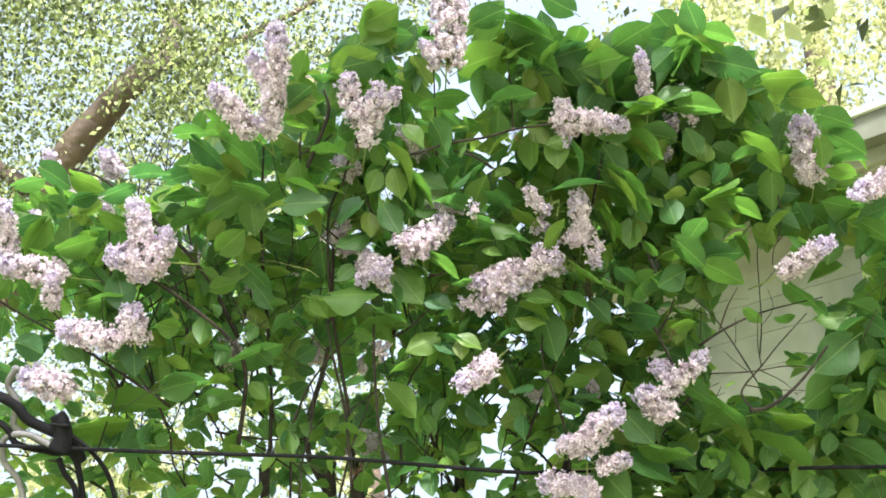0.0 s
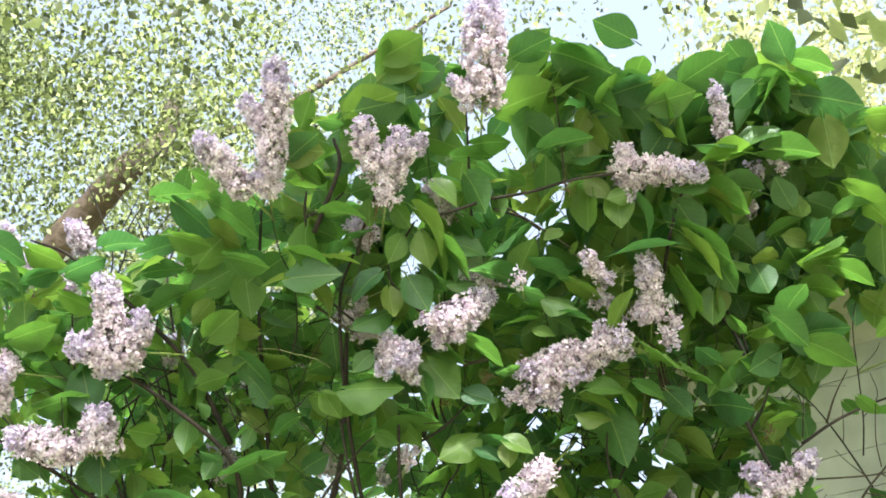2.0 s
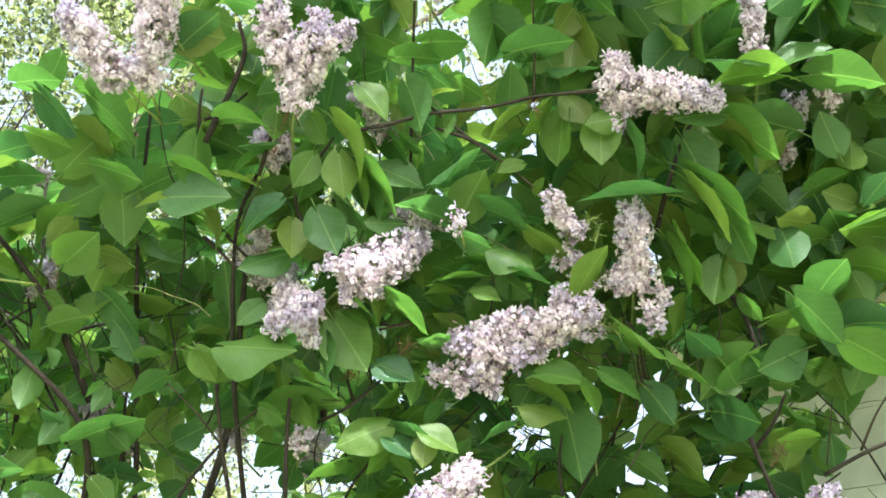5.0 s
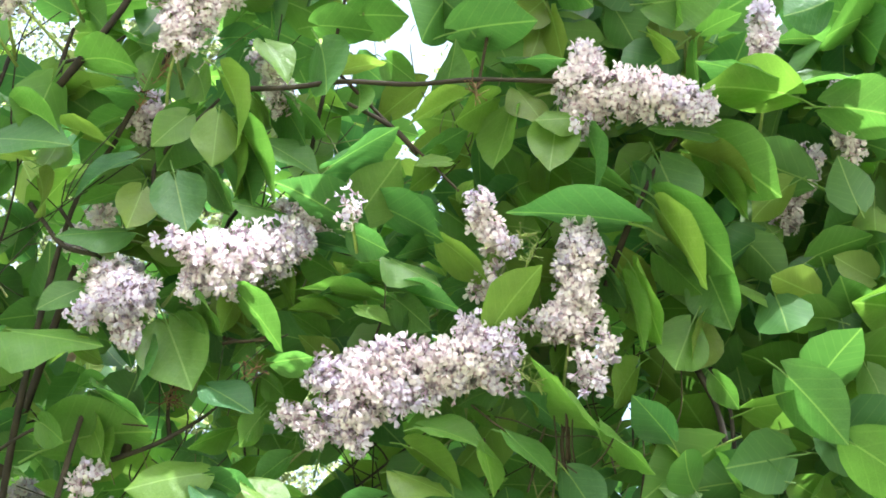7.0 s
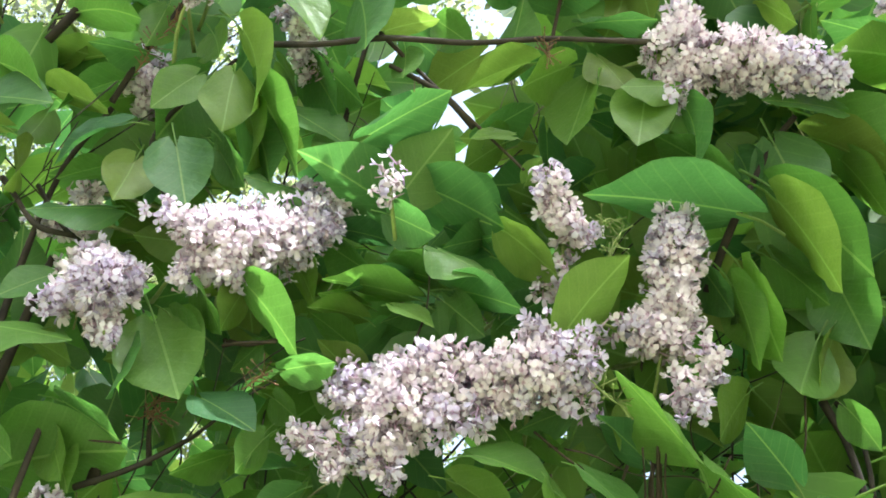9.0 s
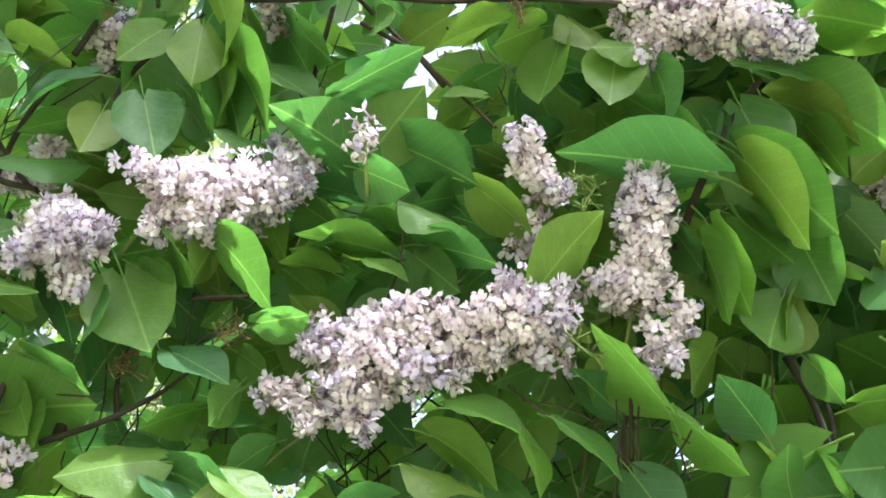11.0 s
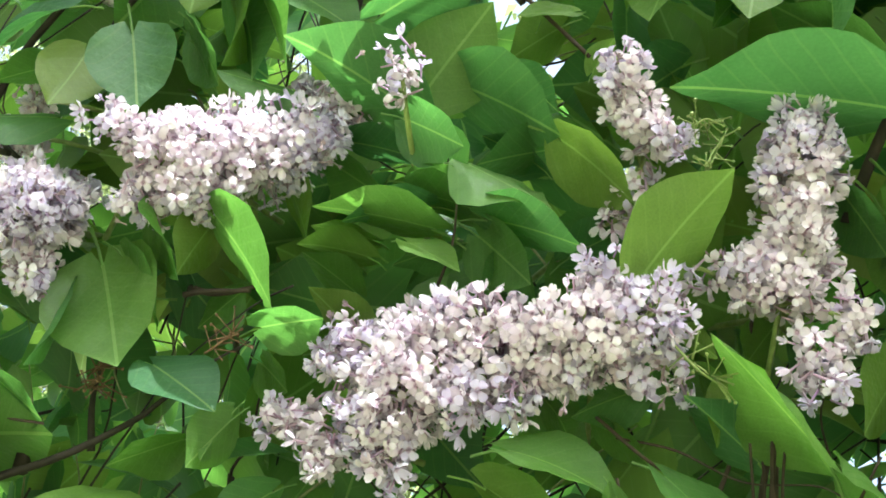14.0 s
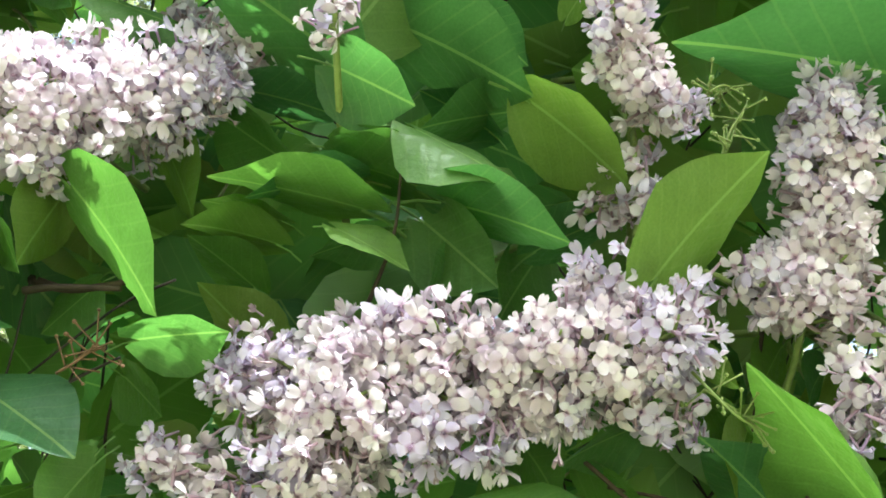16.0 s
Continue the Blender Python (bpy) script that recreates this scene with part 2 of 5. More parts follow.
def leaf_shape(wide, fold, droop, wave, cup, fine=True):
    """A heart-shaped lilac leaf of length 1 along +y, face to +z, drawn out to a point, with its stalk behind it."""
    s = Shape()
    rows, uvs = [], []
    for t, out in OUTLINE if fine else OUTLINE[::2] + OUTLINE[-1:]:
        half = wide * out
        row, uv = [], []
        for c in (-1, -0.8, -0.52, -0.24, 0, 0.24, 0.52, 0.8, 1) if fine else (-1, -0.55, 0, 0.55, 1):
            back = 0.17 * (abs(c) ** 1.3) * max(0, 1 - t * 3.6) ** 1.3
            z = abs(c) * half * fold - droop * t * t - cup * (c * half) ** 2 * 4 + wave * (math.sin(8 * t + 2.5 * c) + 0.5 * math.sin(15 * t - 4 * c)) * c * c * half
            row.append((c * half + 0.04 * droop * math.sin(5 * t), t - back, z))
            uv.append((0.5 + c * 0.5 * out, t))
        rows.append(row)
        uvs.append(uv)
    s.grid(rows, uvs)
    r = 0.012
    ring = lambda y, z, k: [(r * k * x, y, z + r * k * w) for x, w in ((1, 0), (0, 1), (-1, 0), (0, -1), (1, 0))]
    stalk = [ring(-0.3, -0.1, 1.2), ring(-0.14, -0.03, 1.0), ring(0.02, -0.012, 1.0)]
    stalk = stalk if fine else stalk[::2]
    s.grid(stalk, [[(0.5, 0.0)] * 5] * len(stalk))
    return s


LEAF_KINDS = ((0.42, 0.18, 0.10, 0.10, 0.0), (0.41, 0.4, 0.22, 0.08, 0.1), (0.44, 0.05, 0.05, 0.16, 0.25),
              (0.39, 0.3, 0.34, 0.12, 0.0), (0.42, -0.12, 0.12, 0.14, 0.1), (0.38, 0.5, 0.15, 0.08, 0.0))
LEAVES = [leaf_shape(*v) for v in LEAF_KINDS]
PLAIN_LEAVES = [leaf_shape(*v, fine=False) for v in LEAF_KINDS]


def floret_shape(curl, cup, size=1.0, petals=4, shut=0.0, skew=0.0, fine=True):
    """A lilac floret facing +z, its tube below: four hooded petals, about 13 mm across."""
    s = Shape()
    for k in range(petals):
        turn = 2 * math.pi * k / petals + skew * math.sin(3.7 * k + 1)
        bend = curl + 0.4 * math.sin(2.3 * k + curl * 9)
        ca, sa = math.cos(turn), math.sin(turn)
        rows, uvs = [], []
        for t, half in ((0.0, 0.0008), (0.25, 0.0017), (0.55, 0.0025), (0.8, 0.0024), (0.94, 0.0017), (1.0, 0.0007)) if fine else ((0.0, 0.0008), (0.5, 0.0029), (0.88, 0.0025), (1.0, 0.001)):
            out = 0.0007 + 0.0062 * t * (1 - 0.16 * abs(bend) * t * t) * (1 - 0.6 * shut)
            up = 0.0012 * t - bend * 0.0042 * t ** 2.2 + shut * 0.006 * t
            row, uv = [], []
            for c in (-1, 0, 1):
                x, y = out, c * half * (1 - 0.3 * shut)
                z = up + cup * 0.0022 * c * c * t
                row.append((size * (x * ca - y * sa), size * (x * sa + y * ca), size * z))
                uv.append((0.5 + 0.5 * c, t))
            rows.append(row)
            uvs.append(uv)
        s.grid(rows, uvs)
    ring = lambda z, r: [(r * math.cos(a), r * math.sin(a), z) for a in (2 * math.pi * q / 5 for q in range(6))]
    s.grid([ring(-0.009 * size, 0.0006), ring(0.0, 0.0009 * size)], [[(0.5, 0.02)] * 6, [(0.5, 0.1)] * 6])
    return s


FLORET_KINDS = ((0.35, 1.0, 0.95, 4, 0, 0.15), (1.1, 0.8, 1.0, 4, 0, 0.2), (-0.35, 1.2, 0.95, 4, 0, 0.15), (0.8, 0.5, 1.0, 4, 0, 0.2),
                (1.4, -0.6, 1.0, 4, 0, 0.2), (0.0, 0.6, 0.6, 4, 0.8, 0), (0.5, 1.2, 0.9, 4, 0, 0.25), (-0.7, 1.0, 0.95, 4, 0.1, 0.2))
FLORETS = [floret_shape(*v) for v in FLORET_KINDS]
PLAIN_FLORETS = [floret_shape(*v, fine=False) for v in FLORET_KINDS]
FLORET_MESHES = [f.mesh("floret", PETAL) for f in FLORETS]

# ---- the lilac's face: across, up its slope, and inwards ----
EYE = Vector((0, 0, 1.6))
ACROSS, RISE, INWARD = Vector((0.9998, 0.0048, -0.0202)), Vector((0.0205, -0.3745, 0.927)), Vector((0.0031, 0.9272, 0.3746))
REACH = 1.95


def spot(a, b, deep=0.0):
    return EYE + (ACROSS * a + RISE * b) * (1 + deep / REACH) + INWARD * (REACH + deep)


def frame_of(along, facing, at, size):
    y = along.normalized()
    z = (facing - y * facing.dot(y)).normalized()
    x = y.cross(z)
    m = Matrix((x, y, z)).transposed().to_4x4()
    return Matrix.Translation(at) @ m @ Matrix.Scale(size, 4)

# ---- the lilac bush ----
bush = base("lilac_bush", (0.1, 2.75, 0.0), "tall lilac bush in full pale mauve bloom with heart-shaped green leaves", "bush")
rnd = random.Random(7)


def jitter(k):
    return Vector((rnd.gauss(0, k), rnd.gauss(0, k), rnd.gauss(0, k)))


blooms = []


def flower_cluster(foot, tip, broad, deep0, deep1, taper=0.2, near=False):
    blooms.append((Vector(foot), Vector(tip), broad, max(deep0, deep1)))
    p, q = spot(*foot, deep0), spot(*tip, deep1)
    axis = q - p
    q -= axis * min(0.35, 0.007 / axis.length)     # the florets reach past the stalk
    long = (q - p).length
    axis.normalize()
    side = axis.orthogonal().normalized()
    other = axis.cross(side)
    seed = Vector((rnd.uniform(0, 50), rnd.uniform(0, 50), rnd.uniform(0, 50)))
    area = math.pi * broad * (long + broad * 0.5) * 0.8
    sprigs = max(3 if broad > 0.012 else 2, int(area / 2.6e-4))
    pieces, ends, husks = [], [], []
    for k in range(sprigs):
        t = (k + rnd.random()) / sprigs * 1.02 - 0.02
        turn = k * 2.4 + rnd.uniform(-0.7, 0.7)
        out = side * math.cos(turn) + other * math.sin(turn)
        body = math.sqrt(max(0.02, min(1.0, (t + 0.09) * 5))) * math.sqrt(max(0.03, min(1.0, (1.05 - t) * 3.4)))
        body *= 1.06 - taper * max(0.0, t) - 0.1 * taper
        lump = 1.0 + 0.5 * noise.noise(out * 1.4 + axis * (t * long * 40) + seed)
        c = p + axis * (t * long) + out * (max(0.002, broad * 0.5 - 0.0105) * body * lump * rnd.uniform(0.72, 1.0))
        ends.append((p + axis * (max(0.0, t - 0.08) * long), c))
        for f in range(rnd.randrange(0, 3)):
            husk = out * 0.6 + axis * 0.4 + jitter(0.5)
            husks.append((PLAIN_FLORETS[5], frame_of(husk.orthogonal(), husk.normalized(), c + jitter(0.0045) - out * rnd.uniform(-0.002, 0.004), rnd.uniform(0.45, 0.8))))
        for f in range(rnd.randrange(6, 9) if broad > 0.014 else 4):
            push = jitter(0.0055)
            push *= min(1.0, 0.01 / max(push.length, 1e-5))
            face = out * 0.9 + axis * (0.25 + 0.5 * max(0.0, t - 0.8) * 5) + push * 55 + Vector((0, 0, -0.25)) + jitter(0.22)
            bud = rnd.random() < (0.05 if t < 0.75 else 0.2)
            kind = 5 if bud else rnd.choice((0, 1, 2, 3, 4, 6, 7))
            up = face.normalized()
            m = frame_of(up.orthogonal(), up, c + push + up * 0.001, rnd.uniform(0.64, 0.9))
            pieces.append((kind, m @ Matrix.Rotation(rnd.uniform(0, 6.28), 4, "Z"), t + rnd.gauss(0, 0.1)))
    rnd.shuffle(pieces)
    bm = bmesh.new()
    tube(bm, [p - axis * 0.05 + INWARD * 0.06, p - axis * 0.012 + INWARD * 0.012, p + axis * long * 0.5, q], 0.0017, 0.0008, 5, 4)
    ob = part("flower_head", bm, SPRIG, bush, "pale mauve lilac flower head of small four-petalled florets")
    bm = bmesh.new()
    for c, e in ends:
        tube(bm, [c, c.lerp(e, 0.5) + jitter(0.001), e], 0.0009, 0.0005, 4, 2)
    twigs = as_object("branchlet", bm, SPRIG)
    twigs["kind"] = "stuff"
    twigs.parent = ob
    if husks:
        rest = new("calyx", laid("calyx", husks, HUSK))
        rest["kind"] = "stuff"
        rest.parent = ob
    shapes = FLORETS if -0.2 < foot[0] < 0.34 and -0.16 < foot[1] < 0.3 else PLAIN_FLORETS
    single = pieces[:75] if near else []
    for name, mat, some in (("blossom", PETAL, [x for x in pieces[len(single):] if x[2] < 0.74]), ("young_blossom", YOUNG_PETAL, [x for x in pieces[len(single):] if x[2] >= 0.74])):
        if some:
            rest = new(name, laid(name, [(shapes[k], m) for k, m, _ in some], mat))
            rest["kind"] = "stuff"
            rest.parent = ob
    for k, m, _ in single:
        f = new("floret", FLORET_MESHES[k])
        f.parent = ob
        f.matrix_basis = m


def bud_spray(foot, tip, deep, mat=SPRIG, label="bare green sprig of small buds"):
    """A bare sprig of small seed buds."""
    p, q = spot(*foot, deep), spot(*tip, deep)
    bm = bmesh.new()
    tube(bm, [p, (p + q) / 2 + jitter(0.002), q], 0.0006, 0.0004, 5, 4)
    for k in range(16):
        c = p.lerp(q, rnd.uniform(0.2, 1.0))
        e = c + ((q - p).normalized() * 0.4 + jitter(0.6)).normalized() * rnd.uniform(0.006, 0.013)
        tube(bm, [c, (c + e) / 2, e], 0.0004, 0.0003, 4, 2)
        bmesh.ops.create_icosphere(bm, subdivisions=1, radius=rnd.uniform(0.0006, 0.001), matrix=Matrix.Translation(e))
    part("bud_spray", bm, mat, bush, label)


def leaf_pose(at, along, facing, size):
    return frame_of(along, facing, at, size)


face_leaves = []


def face_leaf(a0, b0, a1, b1, broad, deep, seen_from=EYE, upper=False):
    """A leaf of the face that shows its lower side, or its upper side where it nods."""
    p, q = spot(a0, b0, deep + rnd.uniform(0, 0.012)), spot(a1, b1, deep + rnd.uniform(-0.012, 0))
    along = q - p
    tilt = math.acos(min(1.0, broad / 0.83))
    facing = (seen_from - (p + q) / 2).normalized()
    ways = [Matrix.Rotation(k * tilt, 3, along.normalized()) @ facing for k in (-1, 1)]
    facing = max(ways if upper else [-w for w in ways], key=lambda v: v.z)
    face_leaves.append((rnd.choice((0, 0, 1, 2, 4) if broad > 0.45 else (0, 0, 2, 3)), leaf_pose(p, along, facing, along.length)))


def near_leaf(a0, b0, a1, b1, broad, deep, upper=False):
    face_leaf(a0, b0, a1, b1, broad, deep, Vector((0.21, 1.32, 1.865)), upper)


def stem(r0, r1, deep, *points):
    bm = bmesh.new()
    n = len(points)
    tube(bm, [spot(a, b, deep * (1.2 - 0.5 * k / n)) + jitter(0.0015) for k, (a, b) in enumerate(points)], r0 / 1400, r1 / 1400, 7, 6, 0.25)
    part("stem", bm, BARK if r0 > 2.6 else TWIG, bush)


def thin_twigs(count):
    """Bare forking shoots inside the bush."""
    for k in range(count):
        right = k % 24 == 23
        a = rnd.uniform(0.4, 0.7) if right else rnd.uniform(-0.6, 0.36)
        b = rnd.uniform(-0.34, -0.12) if right else rnd.uniform(-0.5, -0.02)
        deep = rnd.uniform(0.03, 0.2) if a < -0.1 and b < -0.15 else rnd.uniform(0.1, 0.34)
        way = rnd.gauss(1.45, 0.55)
        points = [Vector((a, b))]
        for step in range(5):
            way += rnd.gauss(0, 0.22)
            points.append(points[-1] + Vector((math.cos(way), math.sin(way))) * rnd.uniform(0.035, 0.075))
        deeper = rnd.uniform(-0.1, 0.1)
        line = [spot(p.x, p.y, max(0.02 if a < -0.1 else 0.08, deep + deeper * n / 5)) for n, p in enumerate(points)]
        close = -0.3 < a < 0.38 and b > -0.3
        thick = rnd.uniform(0.0008, 0.0015) if right or close else rnd.uniform(0.0014, 0.003)
        bm = bmesh.new()
        tube(bm, line, thick, thick * 0.4, 6, 4, 0.25)
        for s in range(rnd.randrange(2, 5)):
            c = line[rnd.randrange(1, 5)]
            e = c + ACROSS * rnd.uniform(-0.1, 0.1) + RISE * rnd.uniform(0.01, 0.09) + jitter(0.015)
            tube(bm, [c, c.lerp(e, 0.5) + jitter(0.008), e], thick * 0.5, 0.0006, 5, 3)
        part("twig", bm, BARK, bush)


for a, deep, r in ((-0.3, 0.12, 0.011), (-0.19, 0.14, 0.014), (-0.14, 0.1, 0.01), (0.03, 0.28, 0.015), (0.21, 0.25, 0.013), (0.42, 0.22, 0.013)):
    top = spot(a, -0.43, deep)
    foot = Vector((0.1 + a * 0.6, 2.62 + deep * 0.8, -0.03))
    bm = bmesh.new()
    tube(bm, [foot, foot.lerp(top, 0.4) + jitter(0.03), foot.lerp(top, 0.75) + jitter(0.02), top, spot(a, -0.36, deep)], r * 1.3, r * 0.7, 8, 6, 0.3)
    part("trunk", bm, BARK, bush)

# ---- flower clusters: foot and tip on the lilac's face, breadth, depth of both ----
flower_cluster((-0.055, 0.001), (0.015, 0.052), 0.070, 0.015, 0.045, 0.5, near=True)
flower_cluster((-0.064, 0.014), (-0.090, 0.012), 0.020, 0.012, -0.006, 0.1)
flower_cluster((-0.059, 0.004), (-0.059, -0.029), 0.025, 0.022, 0.012, 0.1)
flower_cluster((-0.033, 0.002), (-0.031, -0.021), 0.022, 0.03, 0.02, 0.1)
flower_cluster((0.130, -0.030), (0.042, -0.065), 0.044, 0.02, 0.036, 0.1, near=True)
flower_cluster((0.101, -0.052), (0.070, -0.102), 0.048, 0.022, 0.034, 0.1, near=True)
flower_cluster((0.121, -0.047), (0.123, -0.082), 0.031, 0.02, 0.016, 0.1)
flower_cluster((0.049, -0.090), (0.025, -0.091), 0.022, 0.036, 0.044, 0.1)
flower_cluster((0.064, -0.092), (0.055, -0.118), 0.020, 0.035, 0.035, 0.1)
flower_cluster((0.090, -0.083), (0.098, -0.111), 0.025, 0.03, 0.026, 0.1)
flower_cluster((0.089, -0.044), (0.113, -0.025), 0.024, 0.026, 0.016, 0.1)
flower_cluster((0.057, -0.049), (0.058, -0.040), 0.012, 0.035, 0.03, 0.1)
flower_cluster((0.135, -0.039), (0.202, -0.009), 0.049, 0.02, 0.004, 0.12, near=True)
flower_cluster((0.162, -0.013), (0.162, 0.008), 0.030, 0.02, 0.008, 0.2)
flower_cluster((0.140, -0.046), (0.145, -0.072), 0.025, 0.02, 0.012, 0.1)
flower_cluster((0.155, -0.042), (0.167, -0.054), 0.021, 0.02, 0.012, 0.1)
flower_cluster((0.176, -0.033), (0.187, -0.045), 0.019, 0.02, 0.012, 0.1)
flower_cluster((0.190, -0.028), (0.201, -0.036), 0.013, 0.025, 0.015, 0.1)
flower_cluster((0.233, 0.009), (0.227, 0.101), 0.051, 0.03, 0.018, 0.32, near=True)
flower_cluster((0.222, 0.028), (0.211, 0.008), 0.023, 0.026, 0.016, 0.1)
flower_cluster((0.211, 0.016), (0.189, 0.016), 0.014, 0.032, 0.022, 0.2)
flower_cluster((0.251, 0.009), (0.272, 0.006), 0.015, 0.022, 0.014, 0.1)
flower_cluster((0.266, 0.007), (0.268, -0.004), 0.010, 0.02, 0.014, 0.1)
flower_cluster((0.250, -0.007), (0.262, -0.033), 0.024, 0.022, 0.014, 0.1)
flower_cluster((0.195, -0.024), (0.211, -0.045), 0.012, 0.036, 0.034, 0.1)
flower_cluster((0.157, 0.071), (0.140, 0.105), 0.028, 0.02, 0.002, 0.1)
flower_cluster((0.159, 0.078), (0.180, 0.057), 0.023, 0.02, 0.008, 0.1)
flower_cluster((0.162, 0.059), (0.165, 0.039), 0.008, 0.025, 0.02, 0.1)
flower_cluster((0.155, 0.034), (0.179, 0.043), 0.018, 0.035, 0.028, 0.1)
flower_cluster((0.169, 0.036), (0.170, 0.018), 0.014, 0.035, 0.03, 0.1)
flower_cluster((-0.133, -0.018), (-0.094, -0.046), 0.051, 0.055, -0.012, 0.2)
flower_cluster((-0.134, -0.036), (-0.139, -0.063), 0.022, 0.04, 0.01, 0.2)
flower_cluster((-0.111, -0.045), (-0.090, -0.072), 0.024, 0.035, 0.01, 0.1)
flower_cluster((-0.108, -0.023), (-0.086, -0.028), 0.029, 0.035, 0.012, 0.1)
flower_cluster((-0.133, -0.020), (-0.124, -0.012), 0.024, 0.035, 0.02, 0.1)
flower_cluster((0.190, 0.216), (0.315, 0.210), 0.058, 0.03, 0, 0.5, near=True)
flower_cluster((0.200, 0.235), (0.204, 0.257), 0.035, 0.03, 0.015, 0.2)
flower_cluster((0.206, 0.204), (0.209, 0.171), 0.027, 0.03, 0.015, 0.2)
flower_cluster((0.054, 0.059), (0.049, 0.078), 0.016, 0, -0.008, 0.3)
flower_cluster((0.025, 0.065), (-0.029, 0.073), 0.019, 0.06, 0.055, 0.2)
flower_cluster((-0.292, 0.216), (-0.279, 0.388), 0.053, 0, 0)
flower_cluster((-0.324, 0.197), (-0.393, 0.276), 0.052, 0, 0)
flower_cluster((-0.279, 0.259), (-0.328, 0.33), 0.043, 0.01, 0.01)
flower_cluster((-0.281, 0.197), (-0.314, 0.216), 0.043, 0.01, 0)
flower_cluster((-0.147, 0.216), (-0.164, 0.3), 0.05, 0, 0)
flower_cluster((-0.13, 0.178), (-0.107, 0.285), 0.049, 0, 0)
flower_cluster((-0.114, 0.23), (-0.073, 0.27), 0.038, 0.01, 0)
flower_cluster((0.006, 0.311), (0.015, 0.478), 0.074, 0, 0)
flower_cluster((-0.018, 0.326), (-0.037, 0.352), 0.032, 0.01, 0)
flower_cluster((0.345, 0.259), (0.33, 0.337), 0.029, 0.05, 0.05)
flower_cluster((0.369, 0.154), (0.388, 0.225), 0.042, 0.1, 0.09)
flower_cluster((0.421, 0.216), (0.402, 0.278), 0.027, 0.065, 0.06)
flower_cluster((0.626, 0.116), (0.602, 0.225), 0.065, 0.06, 0.05)
flower_cluster((0.779, 0.125), (0.684, 0.087), 0.052, 0, 0)
flower_cluster((0.574, -0.042), (0.66, 0.018), 0.046, 0.02, 0)
flower_cluster((-0.505, -0.009), (-0.522, 0.087), 0.057, 0, 0)
flower_cluster((-0.472, -0.023), (-0.572, -0.013), 0.063, 0, 0)
flower_cluster((-0.481, -0.028), (-0.462, 0.039), 0.044, 0.01, 0)
flower_cluster((-0.515, -0.028), (-0.5, -0.056), 0.057, 0, 0)
flower_cluster((-0.524, -0.157), (-0.524, -0.09), 0.061, 0, 0)
flower_cluster((-0.553, -0.157), (-0.655, -0.133), 0.057, 0, 0)
flower_cluster((-0.644, -0.047), (-0.758, -0.023), 0.056, 0.02, 0)
flower_cluster((-0.658, -0.095), (-0.663, -0.037), 0.038, 0.02, 0)
flower_cluster((-0.734, -0.009), (-0.744, 0.087), 0.044, 0.03, 0)
flower_cluster((-0.629, -0.238), (-0.72, -0.214), 0.059, 0, 0)
flower_cluster((-0.658, 0.135), (-0.67, 0.168), 0.034, 0.25, 0.25)
flower_cluster((-0.553, 0.125), (-0.577, 0.168), 0.045, 0.25, 0.25)
flower_cluster((-0.624, 0.077), (-0.644, 0.12), 0.038, 0.2, 0.2)
flower_cluster((-0.672, 0.034), (-0.696, 0.063), 0.037, 0.15, 0.15)
flower_cluster((0.378, -0.238), (0.45, -0.176), 0.042, 0, 0)
flower_cluster((0.383, -0.281), (0.326, -0.238), 0.057, 0, 0)
flower_cluster((0.412, -0.228), (0.349, -0.195), 0.043, 0.05, 0.04)
flower_cluster((0.225, -0.343), (0.3, -0.264), 0.061, 0, 0)
flower_cluster((0.206, -0.343), (0.216, -0.319), 0.047, 0, 0)
flower_cluster((0.264, -0.371), (0.321, -0.354), 0.038, 0.01, 0)
flower_cluster((0.225, -0.4), (0.158, -0.4), 0.053, 0, 0)
flower_cluster((0.244, -0.39), (0.24, -0.438), 0.057, 0, 0)
flower_cluster((0.087, -0.19), (0.02, -0.238), 0.05, 0.02, 0)
flower_cluster((-0.034, 0.156), (-0.076, 0.208), 0.024, 0.04, 0.035)
flower_cluster((-0.152, 0.125), (-0.176, 0.158), 0.051, 0.08, 0.07)
flower_cluster((-0.185, -0.319), (-0.075, -0.343), 0.062, 0.25, 0.25)
flower_cluster((-0.137, -0.2), (-0.109, -0.166), 0.033, 0.3, 0.3)
flower_cluster((-0.395, 0.02), (-0.367, 0.058), 0.038, 0.2, 0.2)
flower_cluster((-0.338, -0.209), (-0.386, -0.171), 0.046, 0.3, 0.3)
flower_cluster((-0.171, -0.004), (-0.128, 0.011), 0.03, 0.1, 0.1)
flower_cluster((-0.419, 0.092), (-0.453, 0.096), 0.026, 0.1, 0.1)
flower_cluster((-0.167, 0.026), (-0.2, 0.014), 0.03, 0.08, 0.08)
flower_cluster((-0.163, 0.044), (-0.177, 0.037), 0.021, 0.07, 0.07)
flower_cluster((-0.356, -0.19), (-0.367, -0.142), 0.047, 0.22, 0.2)
flower_cluster((-0.163, -0.343), (-0.176, -0.305), 0.052, 0.2, 0.2)
flower_cluster((-0.371, 0.03), (-0.386, 0.053), 0.035, 0.15, 0.15)
flower_cluster((-0.57, 0.063), (-0.579, 0.087), 0.028, 0.12, 0.12)
flower_cluster((-0.433, -0.037), (-0.419, 0.001), 0.035, 0.16, 0.15)
flower_cluster((-0.252, -0.037), (-0.271, 0.001), 0.04, 0.22, 0.22)
flower_cluster((-0.324, -0.075), (-0.3, -0.056), 0.036, 0.25, 0.25)
flower_cluster((-0.118, -0.209), (-0.111, -0.161), 0.036, 0.2, 0.2)
flower_cluster((0.254, -0.247), (0.24, -0.209), 0.037, 0.15, 0.15)
flower_cluster((0.407, -0.238), (0.359, -0.19), 0.04, 0.1, 0.1)
